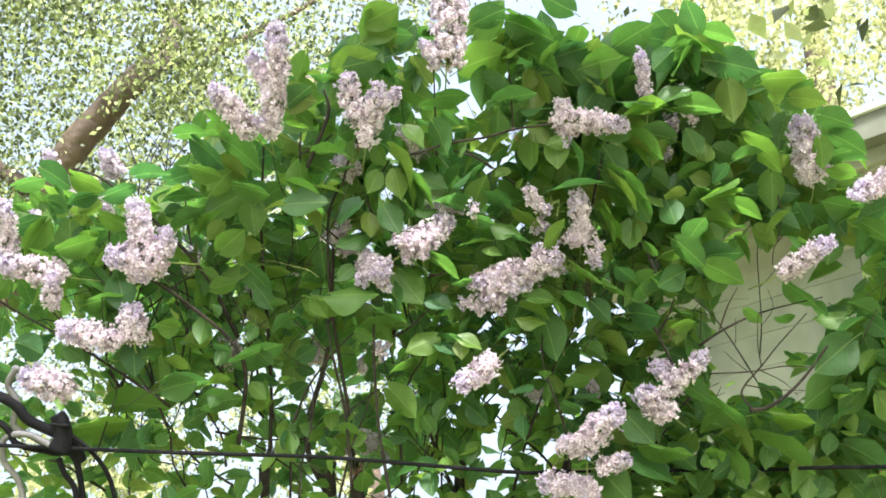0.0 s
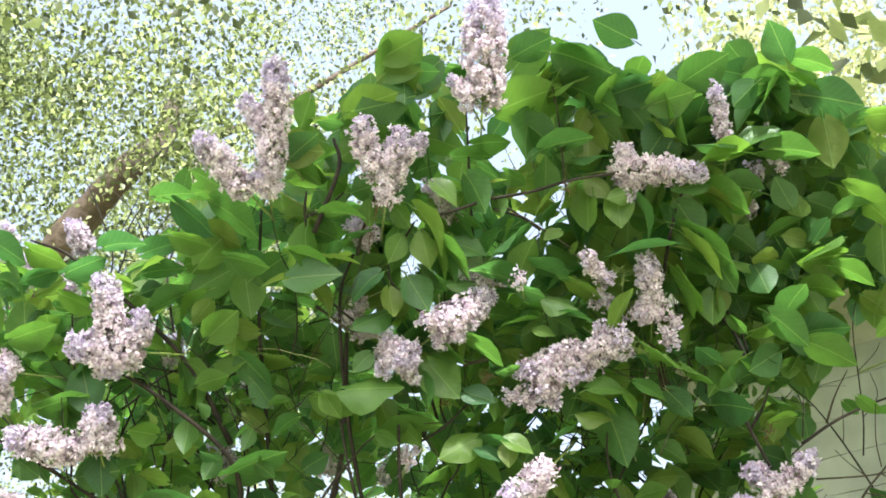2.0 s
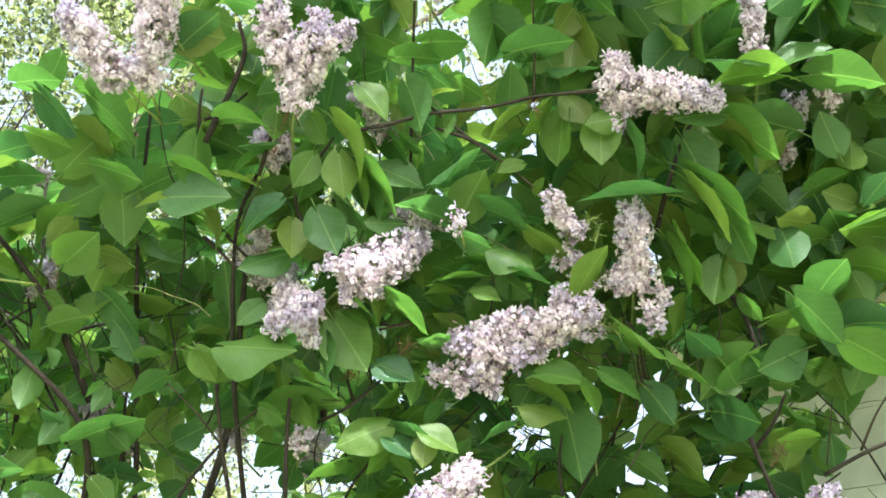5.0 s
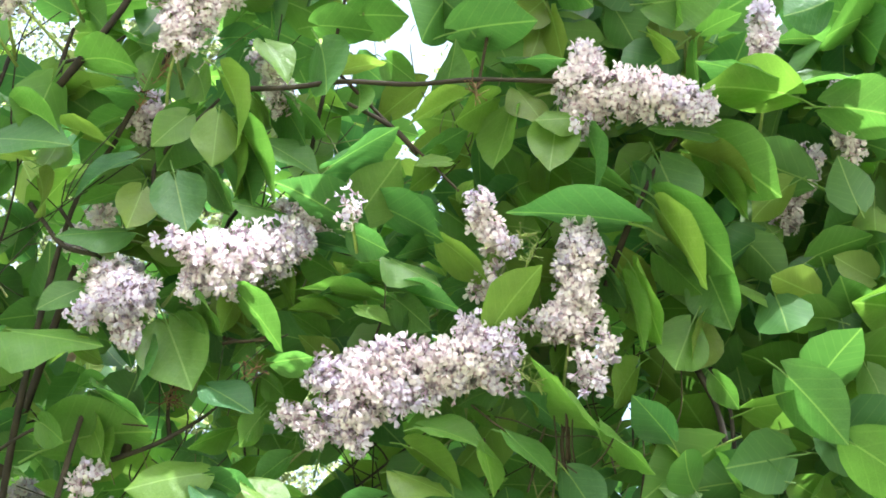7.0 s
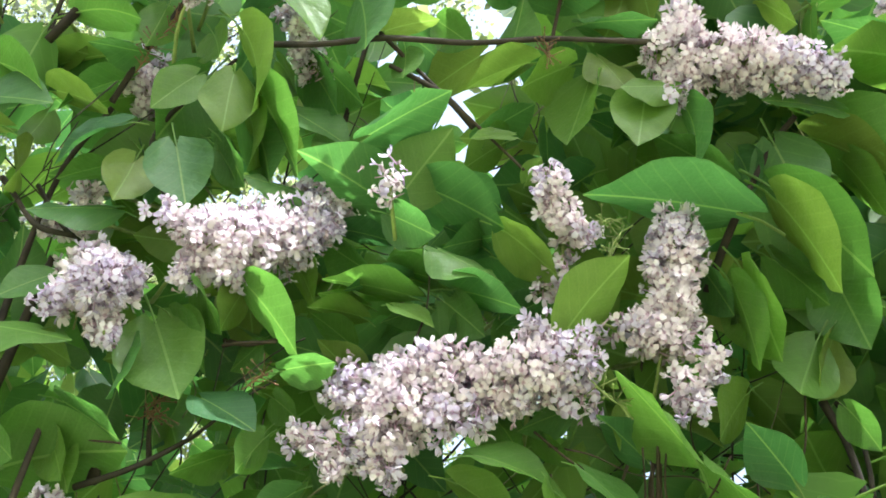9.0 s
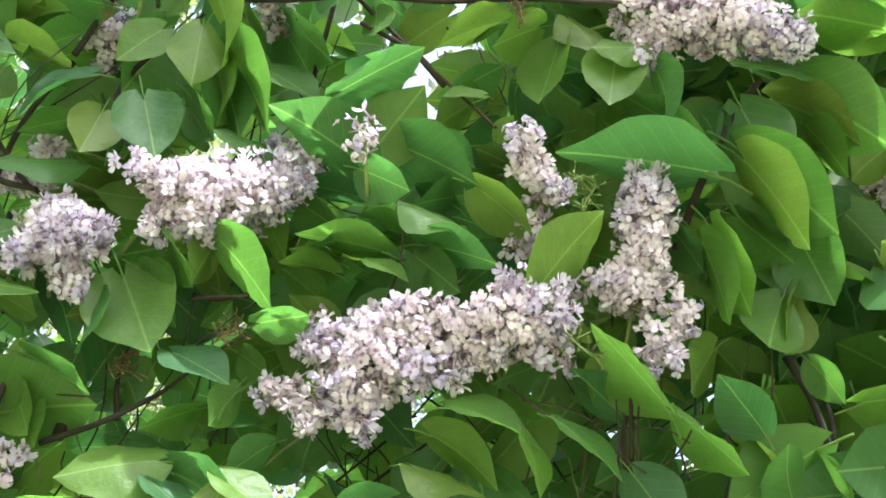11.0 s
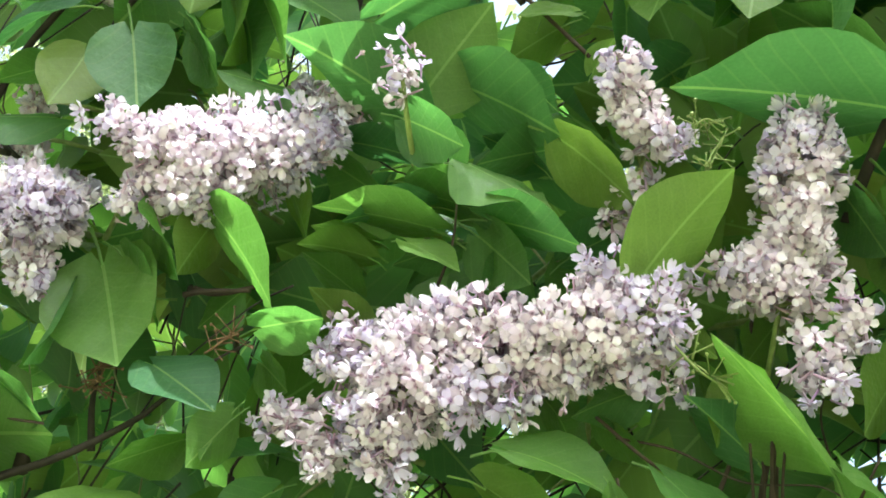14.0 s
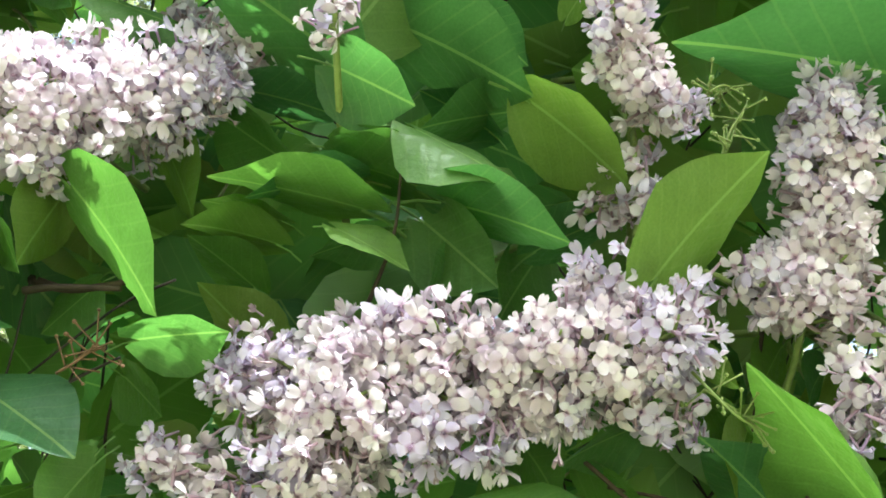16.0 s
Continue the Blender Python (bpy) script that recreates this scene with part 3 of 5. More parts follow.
flower_cluster((0.168, -0.247), (0.139, -0.238), 0.037, 0.2, 0.2)
flower_cluster((-0.214, -0.19), (-0.233, -0.152), 0.044, 0.3, 0.3)
flower_cluster((0.502, 0.216), (0.483, 0.249), 0.03, 0.1, 0.1)
flower_cluster((-0.105, -0.179), (-0.097, -0.159), 0.019, 0.05, 0.04)

bud_spray((0.192, 0.046), (0.197, 0.074), 0.01)
bud_spray((0.181, 0.072), (0.190, 0.079), 0.01)
bud_spray((0.197, -0.024), (0.222, -0.037), 0.01)
bud_spray((-0.147, 0.157), (-0.142, 0.178), 0.03, STALE, "dry rust-brown seed sprig")
bud_spray((-0.154, 0.122), (-0.151, 0.151), 0.03, STALE, "dry rust-brown seed sprig")
bud_spray((0.116, 0.199), (0.126, 0.182), 0.01, STALE, "dry rust-brown seed sprig")
bud_spray((-0.061, -0.101), (-0.054, -0.09), 0.04, STALE, "dry rust-brown seed sprig")
bud_spray((-0.063, -0.106), (-0.05, -0.099), 0.04, STALE, "dry rust-brown seed sprig")
bud_spray((-0.004, -0.075), (0.006, -0.062), 0.03, STALE, "dry rust-brown seed sprig")
bud_spray((0.378, -0.161), (0.392, -0.133), 0.03, STALE, "dry rust-brown seed sprig")
bud_spray((-0.176, -0.39), (-0.137, -0.371), 0.03, STALE, "dry rust-brown seed sprig")

# ---- stems: thickness at foot and tip, then points on the lilac's face with their depth ----
stem(5.4, 3.2, 0.004, (0.517, -0.274), (0.550, -0.268), (0.583, -0.244), (0.615, -0.211), (0.651, -0.163))
stem(3.2, 1.2, 0.004, (0.529, -0.276), (0.505, -0.252), (0.510, -0.230), (0.536, -0.198), (0.567, -0.156), (0.617, -0.110))
stem(1.1, 0.7, 0.03, (0.168, -0.056), (0.198, -0.067), (0.224, -0.076), (0.256, -0.091))
stem(0.8, 0.5, 0.035, (0.180, -0.060), (0.206, -0.061), (0.235, -0.066), (0.264, -0.060), (0.281, -0.066))
stem(2.2, 1.8, 0.04, (0.249, -0.093), (0.243, -0.066), (0.240, -0.042), (0.230, -0.022))
stem(0.7, 0.5, 0.03, (0.258, -0.090), (0.248, -0.067), (0.241, -0.040))
stem(0.9, 0.6, 0.05, (0.284, -0.078), (0.271, -0.055), (0.257, -0.029), (0.259, -0.005))
stem(0.8, 0.5, 0.05, (0.314, -0.056), (0.298, -0.042), (0.302, -0.015), (0.302, 0.013))
stem(1.6, 1.2, 0.06, (0.217, -0.084), (0.226, -0.046), (0.219, 0.008))
stem(1.872, 1.008, 0.04, (0.450, -0.211), (0.521, -0.209), (0.588, -0.200), (0.660, -0.205))
stem(1.584, 0.864, 0.035, (0.512, -0.230), (0.559, -0.238), (0.626, -0.240))
stem(1.152, 0.72, 0.035, (0.536, -0.195), (0.532, -0.161), (0.531, -0.110))
stem(1.152, 0.72, 0.04, (0.517, -0.211), (0.488, -0.190), (0.474, -0.173))
stem(1.296, 0.72, 0.04, (0.536, -0.204), (0.574, -0.228), (0.598, -0.247))
stem(5.04, 3.24, 0.05, (0.340, -0.085), (0.359, -0.137), (0.388, -0.195))
stem(3.24, 1.8, 0.05, (0.363, -0.142), (0.378, -0.114), (0.386, -0.085))
stem(3.6, 1.44, 0.05, (0.431, -0.163), (0.483, -0.133), (0.550, -0.106), (0.641, -0.081))
stem(2.304, 1.008, 0.05, (0.469, -0.137), (0.478, -0.099), (0.497, -0.066))
stem(1.44, 0.72, 0.05, (0.435, -0.157), (0.438, -0.114), (0.435, -0.085))
stem(2.16, 1.008, 0.05, (0.573, 0.020), (0.559, 0.001), (0.555, -0.028))
stem(2.448, 1.008, 0.06, (0.555, 0.135), (0.569, 0.058), (0.564, 0.011))
stem(1.872, 0.864, 0.03, (0.665, -0.285), (0.679, -0.238), (0.693, -0.190))
stem(1.728, 0.72, 0.03, (0.703, -0.161), (0.731, -0.095), (0.749, -0.047))
stem(1.44, 0.72, 0.04, (0.684, -0.114), (0.727, -0.075), (0.755, -0.056))
stem(3.6, 2.16, 0.06, (0.216, -0.419), (0.206, -0.305), (0.168, -0.190), (0.173, -0.114))
stem(4.32, 2.88, 0.04, (-0.090, -0.421), (-0.107, -0.305), (-0.118, -0.190), (-0.116, -0.114))
stem(4.32, 2.52, 0.04, (-0.152, -0.421), (-0.164, -0.285), (-0.185, -0.190), (-0.197, -0.114))
stem(3.24, 1.8, 0.05, (-0.252, -0.295), (-0.223, -0.228), (-0.171, -0.161), (-0.137, -0.133))
stem(2.16, 1.008, 0.05, (-0.185, -0.190), (-0.219, -0.152), (-0.252, -0.123))
stem(5.5, 3, 0.1, (-0.3, -0.438), (-0.29, -0.238), (-0.307, 0.011), (-0.304, 0.171))
stem(10, 4, 0.12, (-0.185, -0.438), (-0.233, -0.324), (-0.195, -0.171), (-0.185, 0.001))
stem(5, 3, 0.08, (-0.142, -0.438), (-0.159, -0.285), (-0.187, -0.114), (-0.193, 0.039), (-0.176, 0.106))
stem(5, 2.5, 0.3, (0.034, -0.438), (-0.023, -0.305), (-0.061, -0.114), (-0.118, 0.077), (-0.09, 0.144))
stem(4, 2, 0.4, (0.216, -0.438), (0.192, -0.19), (0.168, 0.02), (0.135, 0.192), (0.125, 0.33))
stem(6, 3, 0.05, (-0.348, -0.343), (-0.338, -0.19), (-0.433, -0.095), (-0.519, -0.037))
stem(6, 2, 0.08, (-0.348, -0.152), (-0.414, -0.028), (-0.558, 0.106), (-0.624, 0.135))
stem(4, 2, 0.03, (-0.462, -0.266), (-0.596, -0.176), (-0.749, -0.09), (-0.825, -0.037))
stem(3, 1.8, 0.05, (-0.01, 0.125), (-0.011, 0.211), (-0.015, 0.316))
stem(4, 2, 0.03, (0.082, 0.135), (0.053, 0.154), (0.015, 0.165))
stem(3.5, 2, 0.04, (-0.08, 0.02), (-0.128, 0.077), (-0.09, 0.154))
stem(5, 3, 0.03, (-0.228, 0.135), (-0.195, 0.23), (-0.2, 0.268))
stem(3, 2.8, 0.012, (-0.068, 0.155), (-0.029, 0.167), (0.015, 0.179), (0.068, 0.188), (0.116, 0.199), (0.152, 0.208), (0.193, 0.212))
stem(2.2, 1.6, 0.03, (0.004, 0.196), (0.046, 0.163), (0.089, 0.133), (0.124, 0.108))
stem(4, 3, 0.06, (0.326, 0.019), (0.345, -0.015), (0.36, -0.045))
stem(3, 2.2, 0.07, (0.338, 0.022), (0.354, -0.006), (0.362, -0.041))
stem(3.8, 2.4, 0.05, (-0.237, 0.122), (-0.24, 0.164), (-0.24, 0.195))
stem(3.4, 2.8, 0.04, (-0.172, 0.107), (-0.161, 0.143), (-0.15, 0.165), (-0.142, 0.2))
stem(3, 1.8, 0.04, (-0.238, 0.158), (-0.213, 0.171), (-0.185, 0.19))
stem(3.2, 0.6, 0.04, (-0.09, -0.151), (-0.057, -0.133), (-0.033, -0.11), (-0.019, -0.1), (-0.001, -0.079), (0.014, -0.059))
stem(5.5, 5, 0.05, (-0.081, -0.145), (-0.079, -0.122))
stem(3, 0.8, 0.05, (-0.054, -0.125), (-0.058, -0.102), (-0.058, -0.082))
stem(2.6, 1.6, 0.04, (-0.031, -0.041), (-0.016, -0.046), (0.005, -0.039))
stem(2.2, 1.2, 0.03, (0.116, 0.197), (0.111, 0.278), (0.104, 0.335))
stem(4, 3, 0.04, (0.248, 0.063), (0.26, 0.112), (0.274, 0.168), (0.282, 0.189))
stem(1.3, 0.9, 0.03, (0.243, -0.111), (0.239, -0.079), (0.232, -0.052))
stem(1.3, 0.8, 0.035, (0.252, -0.106), (0.245, -0.079), (0.239, -0.052))
stem(1.2, 0.8, 0.03, (0.252, -0.082), (0.251, -0.063), (0.244, -0.039))
stem(1.2, 0.7, 0.03, (0.226, -0.111), (0.227, -0.089), (0.227, -0.07))
stem(1.1, 0.7, 0.03, (0.261, -0.089), (0.276, -0.069), (0.281, -0.043))
stem(1.2, 0.8, 0.04, (0.303, -0.092), (0.302, -0.066), (0.293, -0.036))
stem(1.4, 0.9, 0.05, (0.317, -0.046), (0.323, -0.021), (0.317, 0.008))
stem(1.1, 0.8, 0.03, (0.192, -0.126), (0.192, -0.098), (0.186, -0.08))
stem(1.2, 0.7, 0.03, (0.088, -0.024), (0.089, 0.002), (0.084, 0.027))
stem(2.2, 1.4, 0.03, (-0.027, -0.05), (-0.014, -0.048), (0.008, -0.04))
stem(1.4, 0.9, 0.03, (-0.121, -0.12), (-0.091, -0.126), (-0.062, -0.128))
stem(2, 1.6, 0.03, (0.249, -0.083), (0.24, -0.048))
stem(2.2, 1.6, 0.035, (0.251, -0.08), (0.243, -0.046))
stem(3.5, 2.5, 0.05, (-0.227, 0.037), (-0.211, 0.023), (-0.185, 0.003), (-0.154, -0.002))
stem(3, 2, 0.06, (-0.205, 0.039), (-0.171, 0.011), (-0.15, -0.001))

# ---- the leaves that stand out: foot, tip, breadth for length, depth ----
near_leaf(0.062, 0.031, 0.109, 0.020, 0.5, 0.035)
near_leaf(0.136, 0.030, 0.125, -0.006, 0.75, 0.09)
near_leaf(0.114, 0.014, 0.140, 0.014, 0.6, 0.11)
near_leaf(-0.001, -0.059, 0.022, -0.071, 0.7, 0.08)
near_leaf(0.115, 0.070, 0.083, 0.050, 0.55, 0.045)
near_leaf(0.017, 0.051, 0.055, 0.051, 0.5, 0.05)
near_leaf(0.068, 0.023, 0.034, 0.004, 0.4, 0.04)
near_leaf(0.046, 0.003, 0.017, 0.003, 0.5, 0.05)
near_leaf(0.132, 0.067, 0.162, 0.048, 0.6, 0.05)
near_leaf(0.116, 0.008, 0.102, -0.014, 0.7, 0.05)
near_leaf(0.041, -0.020, 0.016, -0.010, 0.6, 0.055)
near_leaf(0.085, 0.009, 0.060, -0.008, 0.45, 0.045)
near_leaf(0.229, 0.008, 0.221, -0.015, 0.7, 0.05)
near_leaf(0.247, 0.008, 0.236, -0.012, 0.7, 0.06)
near_leaf(0.206, -0.019, 0.226, -0.029, 0.6, 0.05)
near_leaf(0.178, 0.164, 0.149, 0.170, 0.5, 0.05)
near_leaf(0.186, 0.182, 0.165, 0.150, 0.5, 0.055)
near_leaf(0.262, 0.075, 0.276, 0.040, 0.6, 0.05)
near_leaf(0.098, 0.150, 0.087, 0.127, 0.6, 0.06)
near_leaf(0.127, 0.103, 0.133, 0.120, 0.7, 0.03)
near_leaf(-0.084, 0.085, -0.054, 0.061, 0.45, 0.03)
near_leaf(-0.053, -0.025, -0.023, -0.039, 0.5, 0.05)
near_leaf(-0.015, -0.035, -0.024, -0.059, 0.6, 0.055)
near_leaf(0.145, -0.051, 0.170, -0.069, 0.7, 0.04)
near_leaf(0.170, -0.053, 0.197, -0.065, 0.5, 0.045)
near_leaf(-0.127, 0.056, -0.124, 0.016, 0.85, 0.022)
near_leaf(-0.099, 0.068, -0.073, 0.024, 0.92, 0.016)
near_leaf(-0.081, 0.130, -0.070, 0.085, 0.95, 0.014, True)
near_leaf(-0.110, 0.127, -0.127, 0.093, 0.75, 0.02, True)
near_leaf(-0.154, 0.141, -0.192, 0.135, 0.45, 0.03)
near_leaf(-0.153, 0.177, -0.154, 0.141, 0.9, 0.03)
near_leaf(-0.258, 0.110, -0.202, 0.100, 0.6, 0.03)
near_leaf(-0.262, 0.075, -0.194, 0.082, 0.3, 0.015, True)
near_leaf(-0.142, 0.078, -0.186, 0.049, 0.2, 0.015, True)
near_leaf(-0.212, 0.104, -0.160, 0.095, 0.45, 0.04)
near_leaf(-0.171, 0.131, -0.215, 0.105, 0.4, 0.05)
near_leaf(-0.089, 0.168, -0.036, 0.114, 0.42, 0.02)
near_leaf(-0.069, 0.132, -0.009, 0.073, 0.34, 0.03)
near_leaf(-0.074, 0.118, -0.034, 0.075, 0.4, 0.036)
near_leaf(-0.076, 0.085, -0.045, 0.054, 0.45, 0.03)
near_leaf(-0.113, 0.141, -0.129, 0.079, 0.8, 0.045)
near_leaf(-0.116, 0.170, -0.093, 0.141, 0.7, 0.03)
near_leaf(-0.156, 0.059, -0.184, 0.040, 0.5, 0.045)
near_leaf(-0.133, 0.023, -0.182, 0.005, 0.25, 0.03, True)
near_leaf(-0.228, 0.060, -0.195, 0.025, 0.4, 0.05)
near_leaf(-0.086, 0.075, -0.051, 0.058, 0.5, 0.05)
near_leaf(-0.013, 0.062, -0.051, 0.062, 0.3, 0.03, True)
near_leaf(-0.067, 0.164, -0.038, 0.138, 0.5, 0.05)
near_leaf(-0.016, 0.210, 0.012, 0.158, 0.65, 0.012)
near_leaf(-0.063, 0.204, -0.030, 0.179, 0.4, 0.012, True)
near_leaf(0.021, 0.108, 0.067, 0.149, 0.5, 0.02)
near_leaf(0.051, 0.072, 0.072, 0.125, 0.88, 0.03)
near_leaf(0.049, 0.064, -0.014, 0.093, 0.6, 0.026)
near_leaf(0.051, 0.055, 0.088, 0.043, 0.72, 0.018)
near_leaf(0.091, 0.093, 0.120, 0.079, 0.6, 0.03)
near_leaf(0.064, 0.087, 0.126, 0.069, 0.62, 0.034)
near_leaf(0.122, 0.065, 0.168, 0.042, 0.6, 0.03)
near_leaf(0.110, 0.132, 0.086, 0.123, 0.3, 0.025, True)
near_leaf(0.109, 0.189, 0.068, 0.161, 0.5, 0.025)
near_leaf(0.132, 0.198, 0.105, 0.164, 0.7, 0.03)
near_leaf(0.149, 0.187, 0.150, 0.130, 0.5, 0.03)
near_leaf(0.003, 0.197, 0.041, 0.210, 0.5, 0.03)
near_leaf(0.036, 0.217, 0.067, 0.200, 0.8, 0.04)
near_leaf(0.023, 0.182, 0.033, 0.153, 0.7, 0.03)
near_leaf(0.064, 0.210, 0.030, 0.167, 0.6, 0.07)
near_leaf(0.079, 0.152, 0.112, 0.178, 0.6, 0.07)
near_leaf(0.091, 0.186, 0.096, 0.240, 0.5, 0.03)
near_leaf(-0.044, 0.163, -0.004, 0.128, 0.6, 0.04)
near_leaf(-0.042, 0.172, 0.006, 0.141, 0.5, 0.05)
near_leaf(-0.039, 0.120, 0.010, 0.104, 0.35, 0.035, True)
near_leaf(0.099, 0.136, 0.079, 0.108, 0.7, 0.05)
near_leaf(0.159, 0.134, 0.137, 0.097, 0.6, 0.06)
near_leaf(0.262, 0.110, 0.166, 0.104, 0.42, 0.02)
near_leaf(0.248, 0.144, 0.198, 0.158, 0.6, 0.04)
near_leaf(0.216, 0.176, 0.248, 0.126, 0.42, 0.015)
near_leaf(0.189, 0.180, 0.194, 0.133, 0.85, 0.014)
near_leaf(0.207, 0.184, 0.174, 0.176, 0.5, 0.012, True)
near_leaf(0.152, 0.205, 0.182, 0.178, 0.5, 0.02, True)
near_leaf(0.310, 0.194, 0.264, 0.189, 0.3, 0.015, True)
near_leaf(0.348, 0.250, 0.291, 0.250, 0.5, 0.01)
near_leaf(0.275, 0.166, 0.307, 0.114, 0.9, 0.03)
near_leaf(0.283, 0.123, 0.336, 0.065, 0.45, 0.016)
near_leaf(0.296, 0.185, 0.358, 0.168, 0.6, 0.04)
near_leaf(0.316, 0.175, 0.353, 0.139, 0.5, 0.05)
near_leaf(0.253, 0.163, 0.274, 0.130, 0.6, 0.05)
near_leaf(0.136, 0.235, 0.186, 0.240, 0.4, 0.03)
near_leaf(0.247, 0.285, 0.277, 0.262, 0.6, 0.04)
near_leaf(0.266, 0.061, 0.296, 0.010, 0.4, 0.022)
near_leaf(0.271, 0.073, 0.305, 0.017, 0.55, 0.028)
near_leaf(0.248, 0.071, 0.272, 0.043, 0.6, 0.035)
near_leaf(0.319, 0.044, 0.311, -0.005, 0.8, 0.04)
near_leaf(0.328, 0.054, 0.323, 0.006, 0.35, 0.05)
near_leaf(0.324, 0.089, 0.352, 0.043, 0.8, 0.045)
near_leaf(0.285, 0.097, 0.325, 0.070, 0.6, 0.05)
near_leaf(0.263, -0.053, 0.214, -0.017, 0.33, 0.012)
near_leaf(0.318, -0.049, 0.289, -0.026, 0.75, 0.02)
near_leaf(0.272, -0.052, 0.316, -0.080, 0.34, 0.02)
near_leaf(0.307, -0.046, 0.337, -0.069, 0.5, 0.05)
near_leaf(0.345, -0.050, 0.379, -0.072, 0.4, 0.05)
near_leaf(0.252, -0.091, 0.285, -0.124, 0.8, 0.026)
near_leaf(0.190, -0.089, 0.208, -0.121, 0.35, 0.012, True)
near_leaf(0.207, -0.077, 0.250, -0.100, 0.24, 0.012, True)
near_leaf(0.145, -0.084, 0.198, -0.080, 0.26, 0.01, True)
near_leaf(0.135, -0.097, 0.184, -0.112, 0.5, 0.03)
near_leaf(0.130, -0.118, 0.175, -0.125, 0.3, 0.02, True)
near_leaf(-0.013, -0.150, -0.064, -0.172, 0.6, 0.02, True)
near_leaf(0.027, -0.151, 0.067, -0.165, 0.5, 0.016, True)
near_leaf(0.031, -0.156, 0.031, -0.187, 0.8, 0.014, True)
near_leaf(-0.011, -0.163, 0.025, -0.179, 0.4, 0.024, True)
near_leaf(0.017, -0.099, 0.010, -0.127, 0.7, 0.03)
near_leaf(-0.026, -0.086, 0.016, -0.098, 0.5, 0.024, True)
near_leaf(-0.115, -0.126, -0.083, -0.157, 0.5, 0.04)
near_leaf(-0.056, -0.186, -0.095, -0.207, 0.5, 0.025)
near_leaf(0.120, -0.137, 0.084, -0.157, 0.4, 0.03)
near_leaf(0.043, -0.122, 0.023, -0.149, 0.6, 0.045)
near_leaf(0.071, -0.158, 0.048, -0.183, 0.6, 0.04)
near_leaf(-0.009, -0.176, -0.031, -0.199, 0.7, 0.03)
near_leaf(-0.188, -0.079, -0.109, -0.075, 0.26, 0.014, True)
near_leaf(-0.075, -0.045, -0.033, -0.095, 0.82, 0.03)
near_leaf(-0.065, -0.039, -0.026, -0.068, 0.35, 0.035)
near_leaf(-0.026, -0.011, -0.030, -0.046, 0.6, 0.03)
near_leaf(-0.020, -0.014, 0.031, -0.048, 0.45, 0.02)
near_leaf(0.019, -0.058, 0.051, -0.049, 0.62, 0.014)
near_leaf(-0.110, -0.108, -0.060, -0.123, 0.5, 0.03)
near_leaf(-0.116, -0.126, -0.086, -0.153, 0.55, 0.035)
near_leaf(0.016, -0.096, 0.011, -0.122, 0.7, 0.03)
near_leaf(-0.141, -0.077, -0.110, -0.084, 0.6, 0.03)
near_leaf(-0.086, -0.063, -0.071, -0.106, 0.2, 0.025)
near_leaf(-0.145, -0.140, -0.115, -0.151, 0.7, 0.03)
near_leaf(-0.006, -0.111, -0.031, -0.133, 0.5, 0.04)
near_leaf(-0.053, -0.018, -0.023, -0.047, 0.3, 0.022)
near_leaf(-0.155, -0.032, -0.179, -0.055, 0.6, 0.03, True)
near_leaf(0.075, 0.012, 0.022, 0.008, 0.35, 0.03)
near_leaf(0.060, 0.028, 0.101, 0.024, 0.5, 0.035)
near_leaf(0.101, 0.018, 0.151, 0.014, 0.5, 0.02)
near_leaf(0.096, 0.014, 0.130, -0.006, 0.75, 0.04)
near_leaf(0.087, 0.040, 0.133, 0.025, 0.28, 0.014, True)
near_leaf(0.071, -0.003, 0.100, -0.010, 0.3, 0.025, True)
near_leaf(-0.014, 0.028, 0.021, -0.005, 0.45, 0.055)
near_leaf(0.179, 0.003, 0.202, 0.054, 0.62, 0.004)
near_leaf(0.196, -0.012, 0.216, -0.017, 0.6, 0.03)
near_leaf(0.048, -0.007, 0.014, -0.004, 0.5, 0.045)
near_leaf(0.060, -0.048, 0.027, -0.026, 0.6, 0.05)
near_leaf(0.136, 0.017, 0.163, 0.039, 0.6, 0.05)
near_leaf(0.176, -0.004, 0.190, 0.030, 0.6, 0.05)
near_leaf(0.034, 0.032, -0.001, 0.044, 0.6, 0.06)
near_leaf(0.108, 0.062, 0.079, 0.072, 0.6, 0.06)
near_leaf(0.238, -0.055, 0.205, -0.036, 0.6, 0.04)
near_leaf(0.188, -0.037, 0.160, -0.058, 0.5, 0.03)
near_leaf(0.284, 0.002, 0.271, -0.037, 0.5, 0.04)
near_leaf(0.342, 0.009, 0.366, -0.012, 0.7, 0.05)
near_leaf(0.222, -0.025, 0.215, -0.055, 0.5, 0.04)
face_leaf(0.431, 0.369, 0.410, 0.425, 0.75, 0.02)
face_leaf(0.443, 0.368, 0.500, 0.358, 0.6, 0.015)
face_leaf(0.244, 0.308, 0.304, 0.326, 0.8, 0.03)
face_leaf(0.424, 0.335, 0.352, 0.335, 0.6, 0.04)
face_leaf(0.384, 0.331, 0.348, 0.299, 0.8, 0.02)
face_leaf(0.416, 0.348, 0.485, 0.324, 0.5, 0.05)
face_leaf(0.462, 0.316, 0.538, 0.301, 0.8, 0.03)
face_leaf(0.548, 0.287, 0.617, 0.291, 0.6, 0.03)
face_leaf(0.613, 0.272, 0.561, 0.242, 0.6, 0.04)
face_leaf(0.591, 0.255, 0.649, 0.249, 0.7, 0.02)
face_leaf(0.639, 0.225, 0.697, 0.209, 0.75, 0.03)
face_leaf(0.658, 0.192, 0.719, 0.163, 0.6, 0.04)
face_leaf(0.636, 0.184, 0.645, 0.133, 0.7, 0.015)
face_leaf(0.648, 0.154, 0.690, 0.167, 0.6, 0.02)
face_leaf(0.690, 0.123, 0.644, 0.137, 0.6, 0.02)
